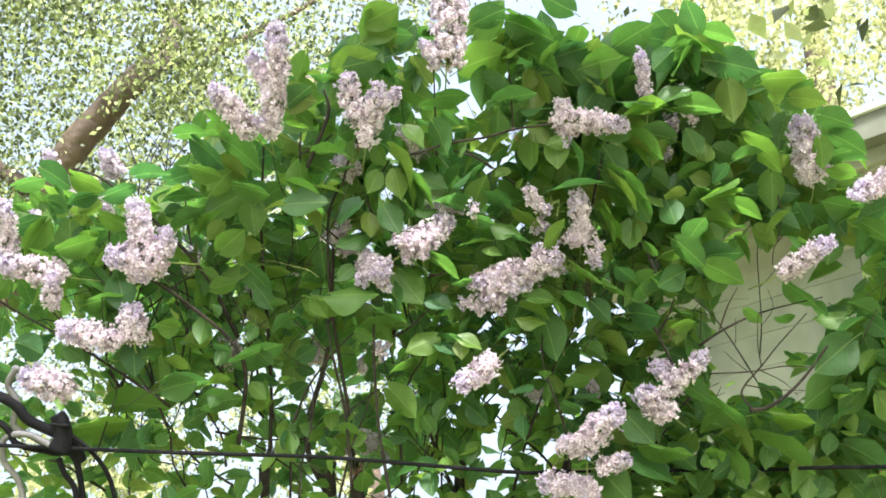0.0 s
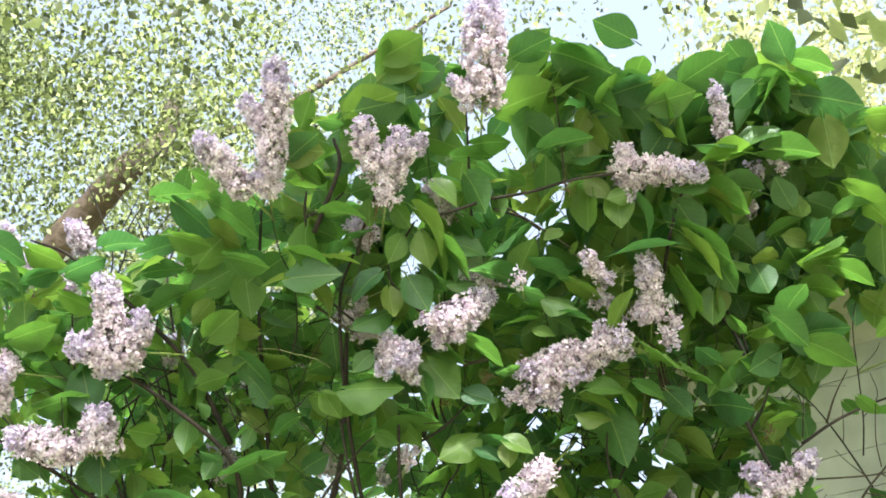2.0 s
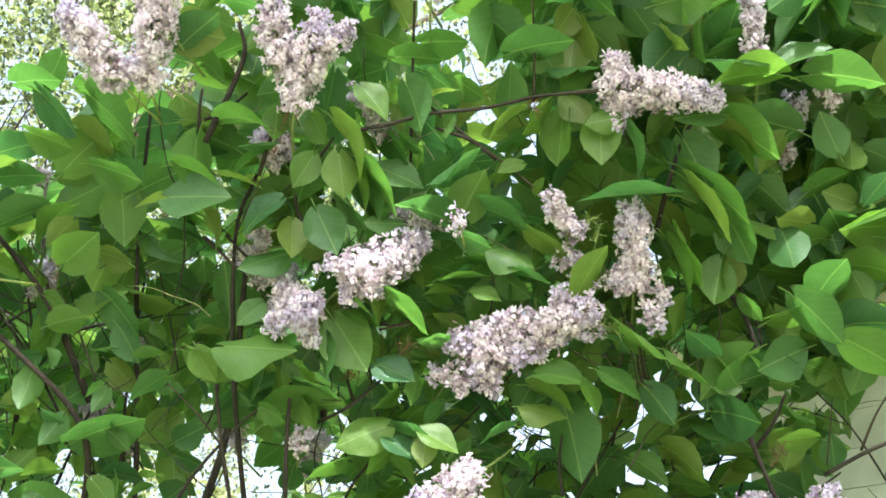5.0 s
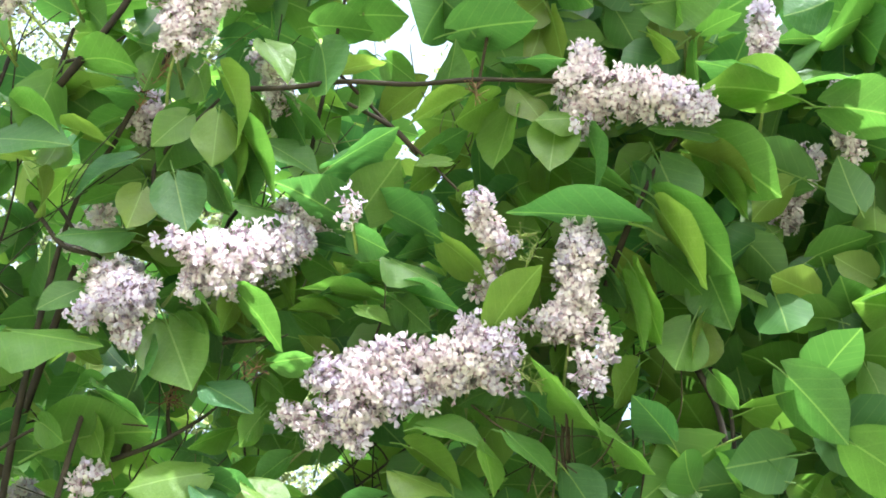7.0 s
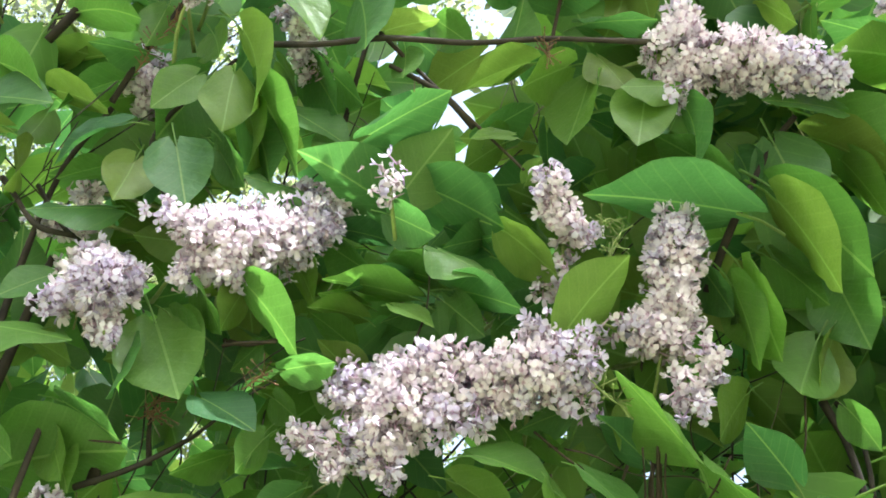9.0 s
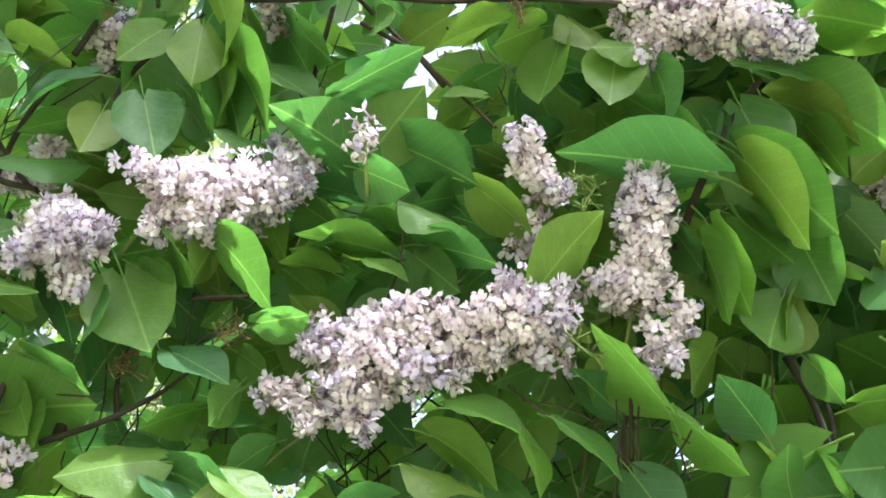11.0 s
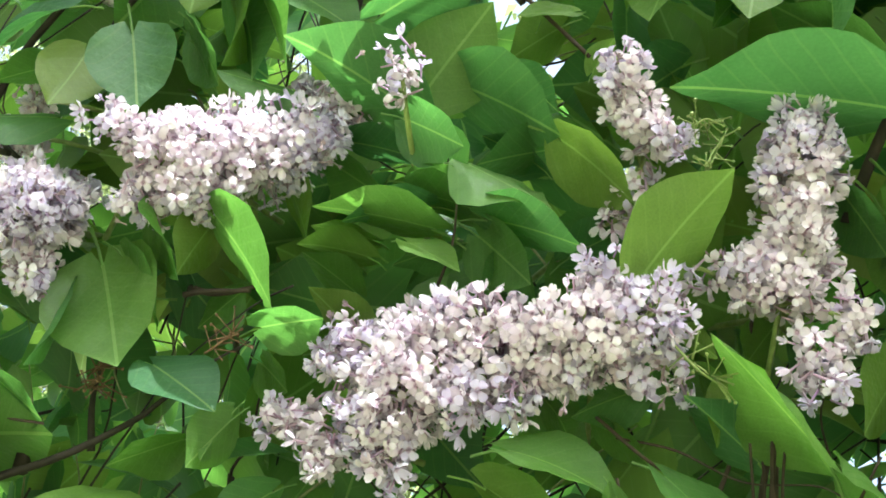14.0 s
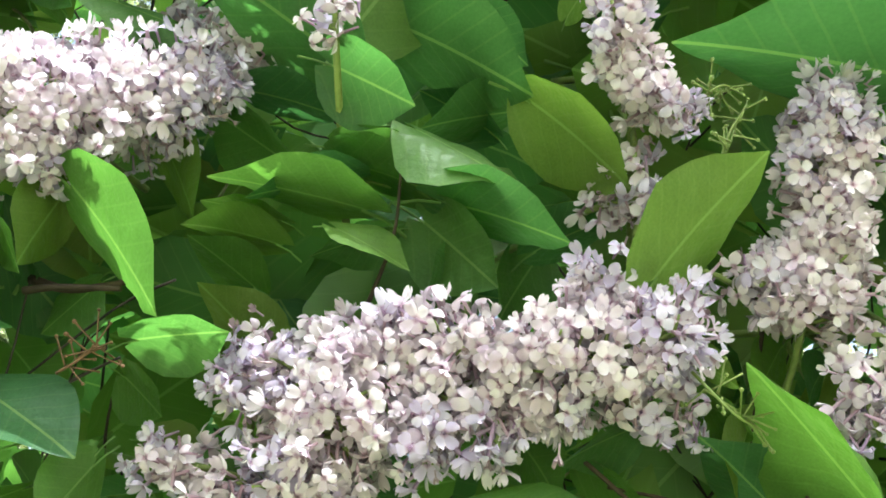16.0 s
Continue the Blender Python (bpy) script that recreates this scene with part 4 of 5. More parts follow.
face_leaf(0.749, 0.070, 0.689, 0.047, 0.5, 0.02)
face_leaf(0.707, 0.044, 0.760, 0.015, 0.6, 0.02)
face_leaf(0.367, 0.238, 0.295, 0.240, 0.45, 0.012)
face_leaf(0.411, 0.264, 0.348, 0.253, 0.4, 0.02, upper=True)
face_leaf(0.400, 0.240, 0.472, 0.243, 0.6, 0.03)
face_leaf(0.304, 0.192, 0.376, 0.156, 0.55, 0.03)
face_leaf(0.281, 0.135, 0.351, 0.089, 0.55, 0.03)
face_leaf(0.510, 0.184, 0.577, 0.133, 0.5, 0.04)
face_leaf(0.496, 0.093, 0.433, 0.085, 0.6, 0.05)
face_leaf(0.486, 0.077, 0.542, 0.058, 0.5, 0.03)
face_leaf(0.395, 0.012, 0.447, -0.030, 0.65, 0.012)
face_leaf(0.448, -0.028, 0.510, -0.056, 0.7, 0.016)
face_leaf(0.313, -0.284, 0.357, -0.331, 0.85, 0.01)
face_leaf(0.342, -0.333, 0.424, -0.346, 0.35, 0.01)
face_leaf(0.313, -0.356, 0.399, -0.392, 0.4, 0.012, upper=True)
face_leaf(0.538, -0.280, 0.630, -0.291, 0.42, 0.02)
face_leaf(0.456, -0.259, 0.514, -0.306, 0.6, 0.03)
face_leaf(0.400, -0.226, 0.456, -0.253, 0.6, 0.02)
face_leaf(0.529, -0.322, 0.634, -0.373, 0.42, 0.03)
face_leaf(0.477, -0.303, 0.531, -0.345, 0.5, 0.04)
face_leaf(0.483, -0.343, 0.517, -0.404, 0.7, 0.04)
face_leaf(0.264, -0.373, 0.319, -0.429, 0.8, 0.02)
face_leaf(0.686, -0.158, 0.623, -0.211, 0.8, 0.02)
face_leaf(0.663, -0.224, 0.605, -0.268, 0.7, 0.03)
face_leaf(0.710, -0.238, 0.663, -0.280, 0.7, 0.03)
face_leaf(0.684, -0.333, 0.760, -0.371, 0.6, 0.04)
face_leaf(0.583, -0.061, 0.632, -0.095, 0.5, 0.04)
face_leaf(0.216, 0.402, 0.163, 0.431, 0.8, 0.03)
face_leaf(0.116, 0.383, 0.192, 0.356, 0.65, 0.02)
face_leaf(-0.128, 0.383, -0.074, 0.412, 0.9, 0.02)
face_leaf(-0.126, 0.347, -0.074, 0.364, 0.8, 0.03)
face_leaf(-0.176, 0.306, -0.111, 0.335, 0.7, 0.02)
face_leaf(0.058, 0.383, 0.107, 0.408, 0.8, 0.03)
face_leaf(0.063, 0.287, 0.116, 0.249, 0.7, 0.04)
face_leaf(-0.716, -0.161, -0.666, -0.179, 0.8, 0)
face_leaf(-0.758, -0.200, -0.712, -0.217, 0.6, 0)
face_leaf(-0.523, -0.163, -0.521, -0.217, 0.95, 0.015, upper=True)
face_leaf(-0.636, -0.167, -0.603, -0.190, 0.8, 0.03)
face_leaf(-0.470, -0.238, -0.412, -0.221, 0.8, 0.02)
face_leaf(-0.504, -0.333, -0.559, -0.348, 0.6, 0.03)
face_leaf(-0.218, -0.085, -0.197, -0.117, 0.9, 0.02, upper=True)
face_leaf(-0.264, 0.240, -0.222, 0.278, 0.8, 0.02)
face_leaf(-0.128, 0.359, -0.075, 0.41, .85, 0.029)
face_leaf(-0.126, 0.375, -0.083, 0.33, .8, 0.055)
face_leaf(-0.107, 0.321, -0.173, 0.305, .85, 0.024)
face_leaf(0.116, 0.394, 0.189, 0.358, .5, 0.039)
face_leaf(0.052, 0.362, 0.103, 0.419, .9, 0.047)
face_leaf(0.034, 0.305, 0.116, 0.34, .7, 0.034)
face_leaf(0.128, 0.337, 0.206, 0.305, .5, 0.035)
face_leaf(-0.271, 0.257, -0.212, 0.249, .85, 0.029)
face_leaf(-0.419, 0.182, -0.362, 0.139, .5, 0.028)
face_leaf(-0.55, -0.19, -0.493, -0.182, .9, 0.027)
face_leaf(-0.715, -0.169, -0.663, -0.159, .8, 0.028)
face_leaf(-0.004, -0.152, 0.055, -0.163, .3, 0.034)
face_leaf(-0.023, -0.169, 0.027, -0.207, .35, 0.052)
face_leaf(-0.23, -0.087, -0.17, -0.106, .5, 0.043)
face_leaf(-0.006, 0.257, 0.046, 0.264, .6, 0.048)
face_leaf(-0.032, 0.24, 0.021, 0.243, .4, 0.046)
face_leaf(-0.367, 0.182, -0.3, 0.135, .5, 0.051)
face_leaf(-0.558, -0.266, -0.462, -0.252, .5, 0.052)
face_leaf(-0.462, -0.238, -0.395, -0.209, .5, 0.032)
face_leaf(-0.624, -0.305, -0.529, -0.285, .4, 0.043)
face_leaf(-0.405, -0.266, -0.338, -0.247, .6, 0.048)
face_leaf(-0.348, -0.19, -0.271, -0.152, .5, 0.042)
face_leaf(-0.605, -0.095, -0.538, -0.075, .5, 0.049)
face_leaf(-0.09, -0.238, -0.042, -0.285, .7, 0.038)
face_leaf(-0.137, -0.152, -0.061, -0.114, .5, 0.043)
face_leaf(0.168, -0.114, 0.197, -0.19, .7, 0.044)
face_leaf(0.073, 0.297, 0.053, 0.23, .5, 0.043)
face_leaf(0.092, 0.249, 0.158, 0.268, .5, 0.022)
face_leaf(-0.214, 0.163, -0.157, 0.173, .4, 0.026)
face_leaf(-0.08, 0.125, -0.023, 0.068, .6, 0.042)
face_leaf(-0.233, 0.326, -0.252, 0.278, .6, 0.04)
face_leaf(-0.677, 0.135, -0.623, 0.104, .6, 0.046)
face_leaf(-0.624, 0.123, -0.569, 0.1, .55, 0.052)
face_leaf(-0.571, 0.089, -0.517, 0.112, .5, 0.028)
face_leaf(-0.519, 0.123, -0.46, 0.137, .5, 0.02)
face_leaf(-0.466, 0.114, -0.412, 0.133, .55, 0.052)
face_leaf(-0.424, 0.137, -0.37, 0.123, .5, 0.02)
face_leaf(-0.378, 0.146, -0.327, 0.123, .6, 0.051)
face_leaf(-0.644, -0.001, -0.584, 0.02, .6, 0.024)
face_leaf(-0.728, 0.037, -0.67, 0.058, .5, 0.048)
face_leaf(-0.71, -0.009, -0.653, -0.02, .6, 0.047)
face_leaf(-0.462, 0.087, -0.405, 0.096, .5, 0.051)
face_leaf(-0.448, 0.192, -0.393, 0.2, .5, 0.039)
face_leaf(-0.405, 0.225, -0.419, 0.182, .5, 0.051)
face_leaf(-0.348, 0.106, -0.29, 0.092, .5, 0.027)
face_leaf(-0.577, 0.058, -0.527, 0.039, .5, 0.044)
face_leaf(-0.72, 0.106, -0.672, 0.125, .5, 0.032)

def covers_bloom(a, b, deep):
    """Whether a leaf here would hang in front of a flower cluster."""
    for foot, tip, broad, back in blooms:
        if deep > back + 0.06 or back > 0.07:
            continue
        run = tip - foot
        t = max(0.0, min(1.0, (Vector((a, b)) - foot).dot(run) / max(run.dot(run), 1e-6)))
        if (foot + run * t - Vector((a, b))).length < broad / 2 + 0.032:
            return True
    return False


def shoots(count):
    """Thin green leaf stalks and shoots between the leaves of the face."""
    for k in range(count):
        a, b, deep = rnd.uniform(-0.22, 0.34), rnd.uniform(-0.2, 0.2), rnd.uniform(0.025, 0.13)
        way = rnd.gauss(1.5, 0.8)
        line = [Vector((a, b))]
        for step in range(4):
            way += rnd.gauss(0, 0.25)
            line.append(line[-1] + Vector((math.cos(way), math.sin(way))) * rnd.uniform(0.012, 0.03))
        if any(covers_bloom(p.x, p.y, deep) for p in line):
            continue
        thick = rnd.uniform(0.0005, 0.001)
        bm = bmesh.new()
        tube(bm, [spot(p.x, p.y, deep + 0.008 * n) for n, p in enumerate(line)], thick, thick * 0.6, 5, 3, 0.2)
        part("shoot", bm, STALK if k % 3 else TWIG, bush, "thin green shoot" if k % 3 else "thin brown shoot")


thin_twigs(120)
shoots(220)

# ---- the mass of leaves behind the face ----
CROWN = [(-1.4, 0.02), (-0.78, 0.1), (-0.68, 0.14), (-0.45, 0.15), (-0.42, 0.24), (-0.3, 0.24), (-0.24, 0.33), (-0.12, 0.4), (0.0, 0.44), (0.15, 0.4),
         (0.24, 0.36), (0.35, 0.36), (0.42, 0.4), (0.52, 0.34), (0.61, 0.29), (0.68, 0.22), (0.72, 0.12), (0.78, 0.06), (1.3, 0.0)]


def crown_top(a):
    for (a0, b0), (a1, b1) in zip(CROWN, CROWN[1:]):
        if a0 <= a <= a1:
            return b0 + (b1 - b0) * (a - a0) / (a1 - a0)
    return -0.2


def thickness(a, b):
    """How thick the leaves stand at a place on the face, from 0 to 1."""
    top = crown_top(a) - 0.035
    if b > top:
        return 0.0
    full = 1.0
    if 0.45 < a < 0.72 and -0.25 < b < 0.03:
        full = 0.12
    if b < -0.22 and a < 0.33:
        full = 0.7
    if a < -0.42 and b < 0.02:
        full = min(full, 0.9)
    if a < -0.55 and b < -0.12:
        full = min(full, 0.32)
    if -0.42 < a < 0.02 and -0.36 < b < -0.02:
        full = 0.95 if b > -0.2 else 0.6
    if b < -0.24 and a < -0.28:
        full = min(full, 0.5)
    return full * (0.45 + 1.1 * (0.5 + noise.noise(Vector((a * 9, b * 9, 3.1)))))


def hanging(at, size):
    turn = rnd.uniform(0, 2 * math.pi)
    along = ACROSS * math.cos(turn) + RISE * math.sin(turn) * 0.75 + Vector((0, 0, -0.4)) + jitter(0.35)
    facing = INWARD * rnd.uniform(-0.1, 1.1) + Vector((0, 0, 1)) * rnd.uniform(0.4, 1.1) + jitter(0.4)
    return leaf_pose(at, along, facing, size)


def in_gap(a, b, deep):
    """The two clear gaps in the leaves, above the level branch and low between the stems, through which the sky shows."""
    high = ((a - 0.053) / (0.035 + 0.04 * deep)) ** 2 + ((b - 0.222) / (0.034 + 0.04 * deep)) ** 2
    high = min(high, ((a - 0.048 + 0.17 * deep) / (0.034 + 0.06 * deep)) ** 2 + ((b - 0.228 - 0.44 * deep) / (0.036 + 0.08 * deep)) ** 2)
    low = ((a + 0.155 + 0.28 * deep) / (0.045 + 0.12 * deep)) ** 2 + ((b + 0.235 - 0.05 * deep) / (0.032 + 0.08 * deep)) ** 2
    return min(high, low) < 1


fill = []
while len(fill) < 6800:
    a, b = rnd.uniform(-1.3, 1.15), rnd.uniform(-1.0, 0.46)
    deep = 0.035 + min(0.8, rnd.expovariate(1 / 0.19))
    top_loss = 0.03 * deep
    if rnd.random() > thickness(a, b + top_loss) or (abs(a) > 0.85 and rnd.random() < 0.4):
        continue
    if covers_bloom(a, b, deep) or in_gap(a, b, deep) or (-0.24 < a < 0.34 and -0.2 < b < 0.26 and (deep < 0.075 or rnd.random() < 0.34)):
        continue
    size = rnd.uniform(0.037, 0.07) if b > -0.06 else rnd.uniform(0.028, 0.047)
    fill.append((deep, rnd.randrange(6), hanging(spot(a, b, deep), size)))
while len(fill) < 7060:
    a, b = rnd.uniform(0.3, 0.75), rnd.uniform(-0.05, 0.33)
    deep = 0.06 + min(0.5, rnd.expovariate(1 / 0.15))
    if b > crown_top(a) - 0.05 or covers_bloom(a, b, deep) or (a > 0.46 and b < 0.05):
        continue
    fill.append((deep, rnd.randrange(6), hanging(spot(a, b, deep), rnd.uniform(0.038, 0.068))))
while len(fill) < 7160:
    a, b, deep = rnd.uniform(-0.05, 0.4), rnd.uniform(-0.3, -0.04), rnd.uniform(0.07, 0.28)
    fill.append((deep, rnd.randrange(6), hanging(spot(a, b, deep), rnd.uniform(0.04, 0.068))))
while len(fill) < 7480:
    a, b, deep = rnd.uniform(0.26, 0.74), rnd.uniform(-0.46, -0.27), rnd.uniform(0.03, 0.3)
    if not covers_bloom(a, b, deep):
        fill.append((deep, rnd.randrange(6), hanging(spot(a, b, deep), rnd.uniform(0.036, 0.062))))
while len(fill) < 7800:
    a, b, deep = rnd.uniform(-0.3, 0.42), rnd.uniform(-0.4, 0.1), rnd.uniform(0.28, 0.75)
    if not in_gap(a, b, deep) and b < crown_top(a) - 0.06:
        fill.append((deep, rnd.randrange(6), hanging(spot(a, b, deep), rnd.uniform(0.045, 0.075))))
while len(fill) < 7980:
    a, b, deep = rnd.uniform(0.2, 0.52), rnd.uniform(0.14, 0.35), rnd.uniform(0.14, 0.5)
    if b < crown_top(a) - 0.04:
        fill.append((deep, rnd.randrange(6), hanging(spot(a, b, deep), rnd.uniform(0.045, 0.07))))
while len(fill) < 8100:
    a, b, deep = rnd.uniform(0.17, 0.44), rnd.uniform(0.2, 0.37), rnd.uniform(0.04, 0.18)
    if b < crown_top(a) - 0.015 and not covers_bloom(a, b, deep):
        fill.append((deep, rnd.randrange(6), hanging(spot(a, b, deep), rnd.uniform(0.05, 0.075))))
while len(fill) < 8320:
    a, b, deep = rnd.uniform(0.645, 0.82), rnd.uniform(-0.33, -0.1), rnd.uniform(0.02, 0.25)
    fill.append((deep, rnd.randrange(6), hanging(spot(a, b, deep), rnd.uniform(0.034, 0.058))))
while len(fill) < 8600:
    a, b, deep = rnd.uniform(-0.55, -0.15), rnd.uniform(-0.2, -0.02), rnd.uniform(0.25, 0.85)
    if in_gap(a, b, deep):
        continue
    fill.append((deep, rnd.randrange(6), hanging(spot(a, b, deep), rnd.uniform(0.036, 0.06))))
while len(fill) < 8660:
    a, b, deep = rnd.uniform(-0.26, 0.36), rnd.uniform(-0.2, 0.2), rnd.uniform(0.085, 0.2)
    if not in_gap(a, b, deep):
        fill.append((deep, rnd.randrange(6), hanging(spot(a, b, deep), rnd.uniform(0.05, 0.072))))
fill.sort(key=lambda f: f[0])
meshes = [s.mesh("leaf", LEAF) for s in LEAVES]
singles = face_leaves + [(k, m) for _, k, m in fill[: 300 - len(face_leaves)]]
for k, m in singles:
    ob = new("leaf", meshes[k])
    ob.parent = bush
    ob.matrix_parent_inverse = bush.matrix_world.inverted()
    ob.matrix_basis = m
ob = new("foliage", laid("foliage", [(PLAIN_LEAVES[k], m) for _, k, m in fill[300 - len(face_leaves):]], LEAF))
under(ob, bush, "dense mass of heart-shaped green lilac leaves")
ob["kind"] = "stuff"

# ---- ground ----
bm = bmesh.new()
bmesh.ops.create_grid(bm, x_segments=40, y_segments=40, size=400)
tagged(as_object("ground", bm, GRASS), "rough green lawn reaching to the distance", "ground", kind="structure")


# ---- trees behind ----
def tree_leaf_shape():
    s = Shape()
    s.verts = [(0, 0, 0), (-0.29, 0.45, 0.09), (0, 1, -0.08), (0.29, 0.45, 0.09), (0, 0.5, 0)]
    s.uvs = [(0.5, 0.5)] * 5
    s.faces = [(0, 4, 1), (1, 4, 2), (2, 4, 3), (3, 4, 0)]
    return s


TREE_LEAF_SHAPE = tree_leaf_shape()


def tree(name, foot, limbs, clumps, leaf_size, mat, label, seed, clear=()):
    """limbs: (start radius, end radius, points); clumps: (centre, spread, leaves)."""
    r = random.Random(seed)
    thing = base(name, foot, label, "tree")
    for k, (r0, r1, points) in enumerate(limbs):
        bm = bmesh.new()
        tube(bm, points, r0, r1, 10, 7, 0.08)
        part("trunk" if k == 0 else "limb", bm, TREE_BARK, thing)
    pieces = []
    for centre, spread, count, *fine in clumps:
        small = fine[0] if fine else 1.0
        count = int(count / small ** 1.4)
        sprays = [Vector(centre) + Vector((r.gauss(0, spread), r.gauss(0, spread), r.gauss(0, spread * 0.8))) for _ in range(max(3, count // 36))]
        for k in range(count):
            c = sprays[k % len(sprays)]
            at = c + Vector((r.gauss(0, 0.07), r.gauss(0, 0.07), r.gauss(0, 0.13)))
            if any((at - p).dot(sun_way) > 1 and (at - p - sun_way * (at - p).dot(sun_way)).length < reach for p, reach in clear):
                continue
            along = Vector((r.gauss(0, 0.6), r.gauss(0, 0.6), -0.6 + r.gauss(0, 0.5)))
            facing = Vector((r.gauss(0, 0.6), r.gauss(0, 0.6), 0.6))
            pieces.append((TREE_LEAF_SHAPE, frame_of(along, facing, at, leaf_size * small * r.uniform(0.6, 1.35))))
    ob = new("crown", laid("crown", pieces, mat))
    under(ob, thing)
    ob["kind"] = "stuff"
    return thing


def clumps_on_face(seed, count, a_span, b_span, deep_span, spread, leaves, fine=1.0):
    r = random.Random(seed)
    return [(tuple(spot(r.uniform(*a_span), r.uniform(*b_span), r.uniform(*deep_span))), spread, leaves, fine) for _ in range(count)]


# openings cut in the added boughs, so sun reaches chosen parts of the lilac
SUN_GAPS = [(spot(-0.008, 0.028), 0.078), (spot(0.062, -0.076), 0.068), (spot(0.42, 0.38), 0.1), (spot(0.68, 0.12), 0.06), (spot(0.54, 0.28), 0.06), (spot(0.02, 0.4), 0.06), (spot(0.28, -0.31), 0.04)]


def open_sky(clumps):
    """Leave out what would close the opening to the sky above the level branch."""
    at = Vector((0.24, 1.1, 1.8))
    way = (spot(0.05, 0.225) - at).normalized()
    return [c for c in clumps if (Vector(c[0]) - at).normalized().dot(way) < 0.991]


def sun_block_clumps(seed, count):
    """Unseen clumps added to shade the lilac, with gaps that let the sun through."""
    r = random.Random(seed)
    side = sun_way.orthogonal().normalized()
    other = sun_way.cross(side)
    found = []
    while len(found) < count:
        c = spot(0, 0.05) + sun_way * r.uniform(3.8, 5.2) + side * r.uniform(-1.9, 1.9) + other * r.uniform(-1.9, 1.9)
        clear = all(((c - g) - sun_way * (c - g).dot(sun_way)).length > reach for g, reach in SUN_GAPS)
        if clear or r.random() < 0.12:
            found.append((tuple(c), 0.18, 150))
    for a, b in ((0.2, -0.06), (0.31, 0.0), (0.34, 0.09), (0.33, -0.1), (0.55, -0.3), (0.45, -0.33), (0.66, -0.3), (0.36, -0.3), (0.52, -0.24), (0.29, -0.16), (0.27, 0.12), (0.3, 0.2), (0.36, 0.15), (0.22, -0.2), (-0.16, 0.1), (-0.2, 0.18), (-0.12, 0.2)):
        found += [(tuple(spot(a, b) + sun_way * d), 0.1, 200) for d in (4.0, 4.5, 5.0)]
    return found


def sky_block_clumps(seed, count):
    """Unseen boughs added beside the lilac to block sky light from the right."""
    r = random.Random(seed)
    return [((r.uniform(1.3, 3.6), r.uniform(-1.6, 1.5), r.uniform(2.5, 5.4)), 0.25, 120, 2.0) for _ in range(count)] + [
        ((r.uniform(1.1, 2.7), r.uniform(0.6, 3.0), r.uniform(3.5, 5.2)), 0.22, 120, 2.0) for _ in range(count // 2)]


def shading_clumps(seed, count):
    """Unseen boughs added higher up, whose shade falls on the low crown."""
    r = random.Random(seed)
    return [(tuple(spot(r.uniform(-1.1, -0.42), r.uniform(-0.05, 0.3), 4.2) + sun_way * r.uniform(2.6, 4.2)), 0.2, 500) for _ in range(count)]


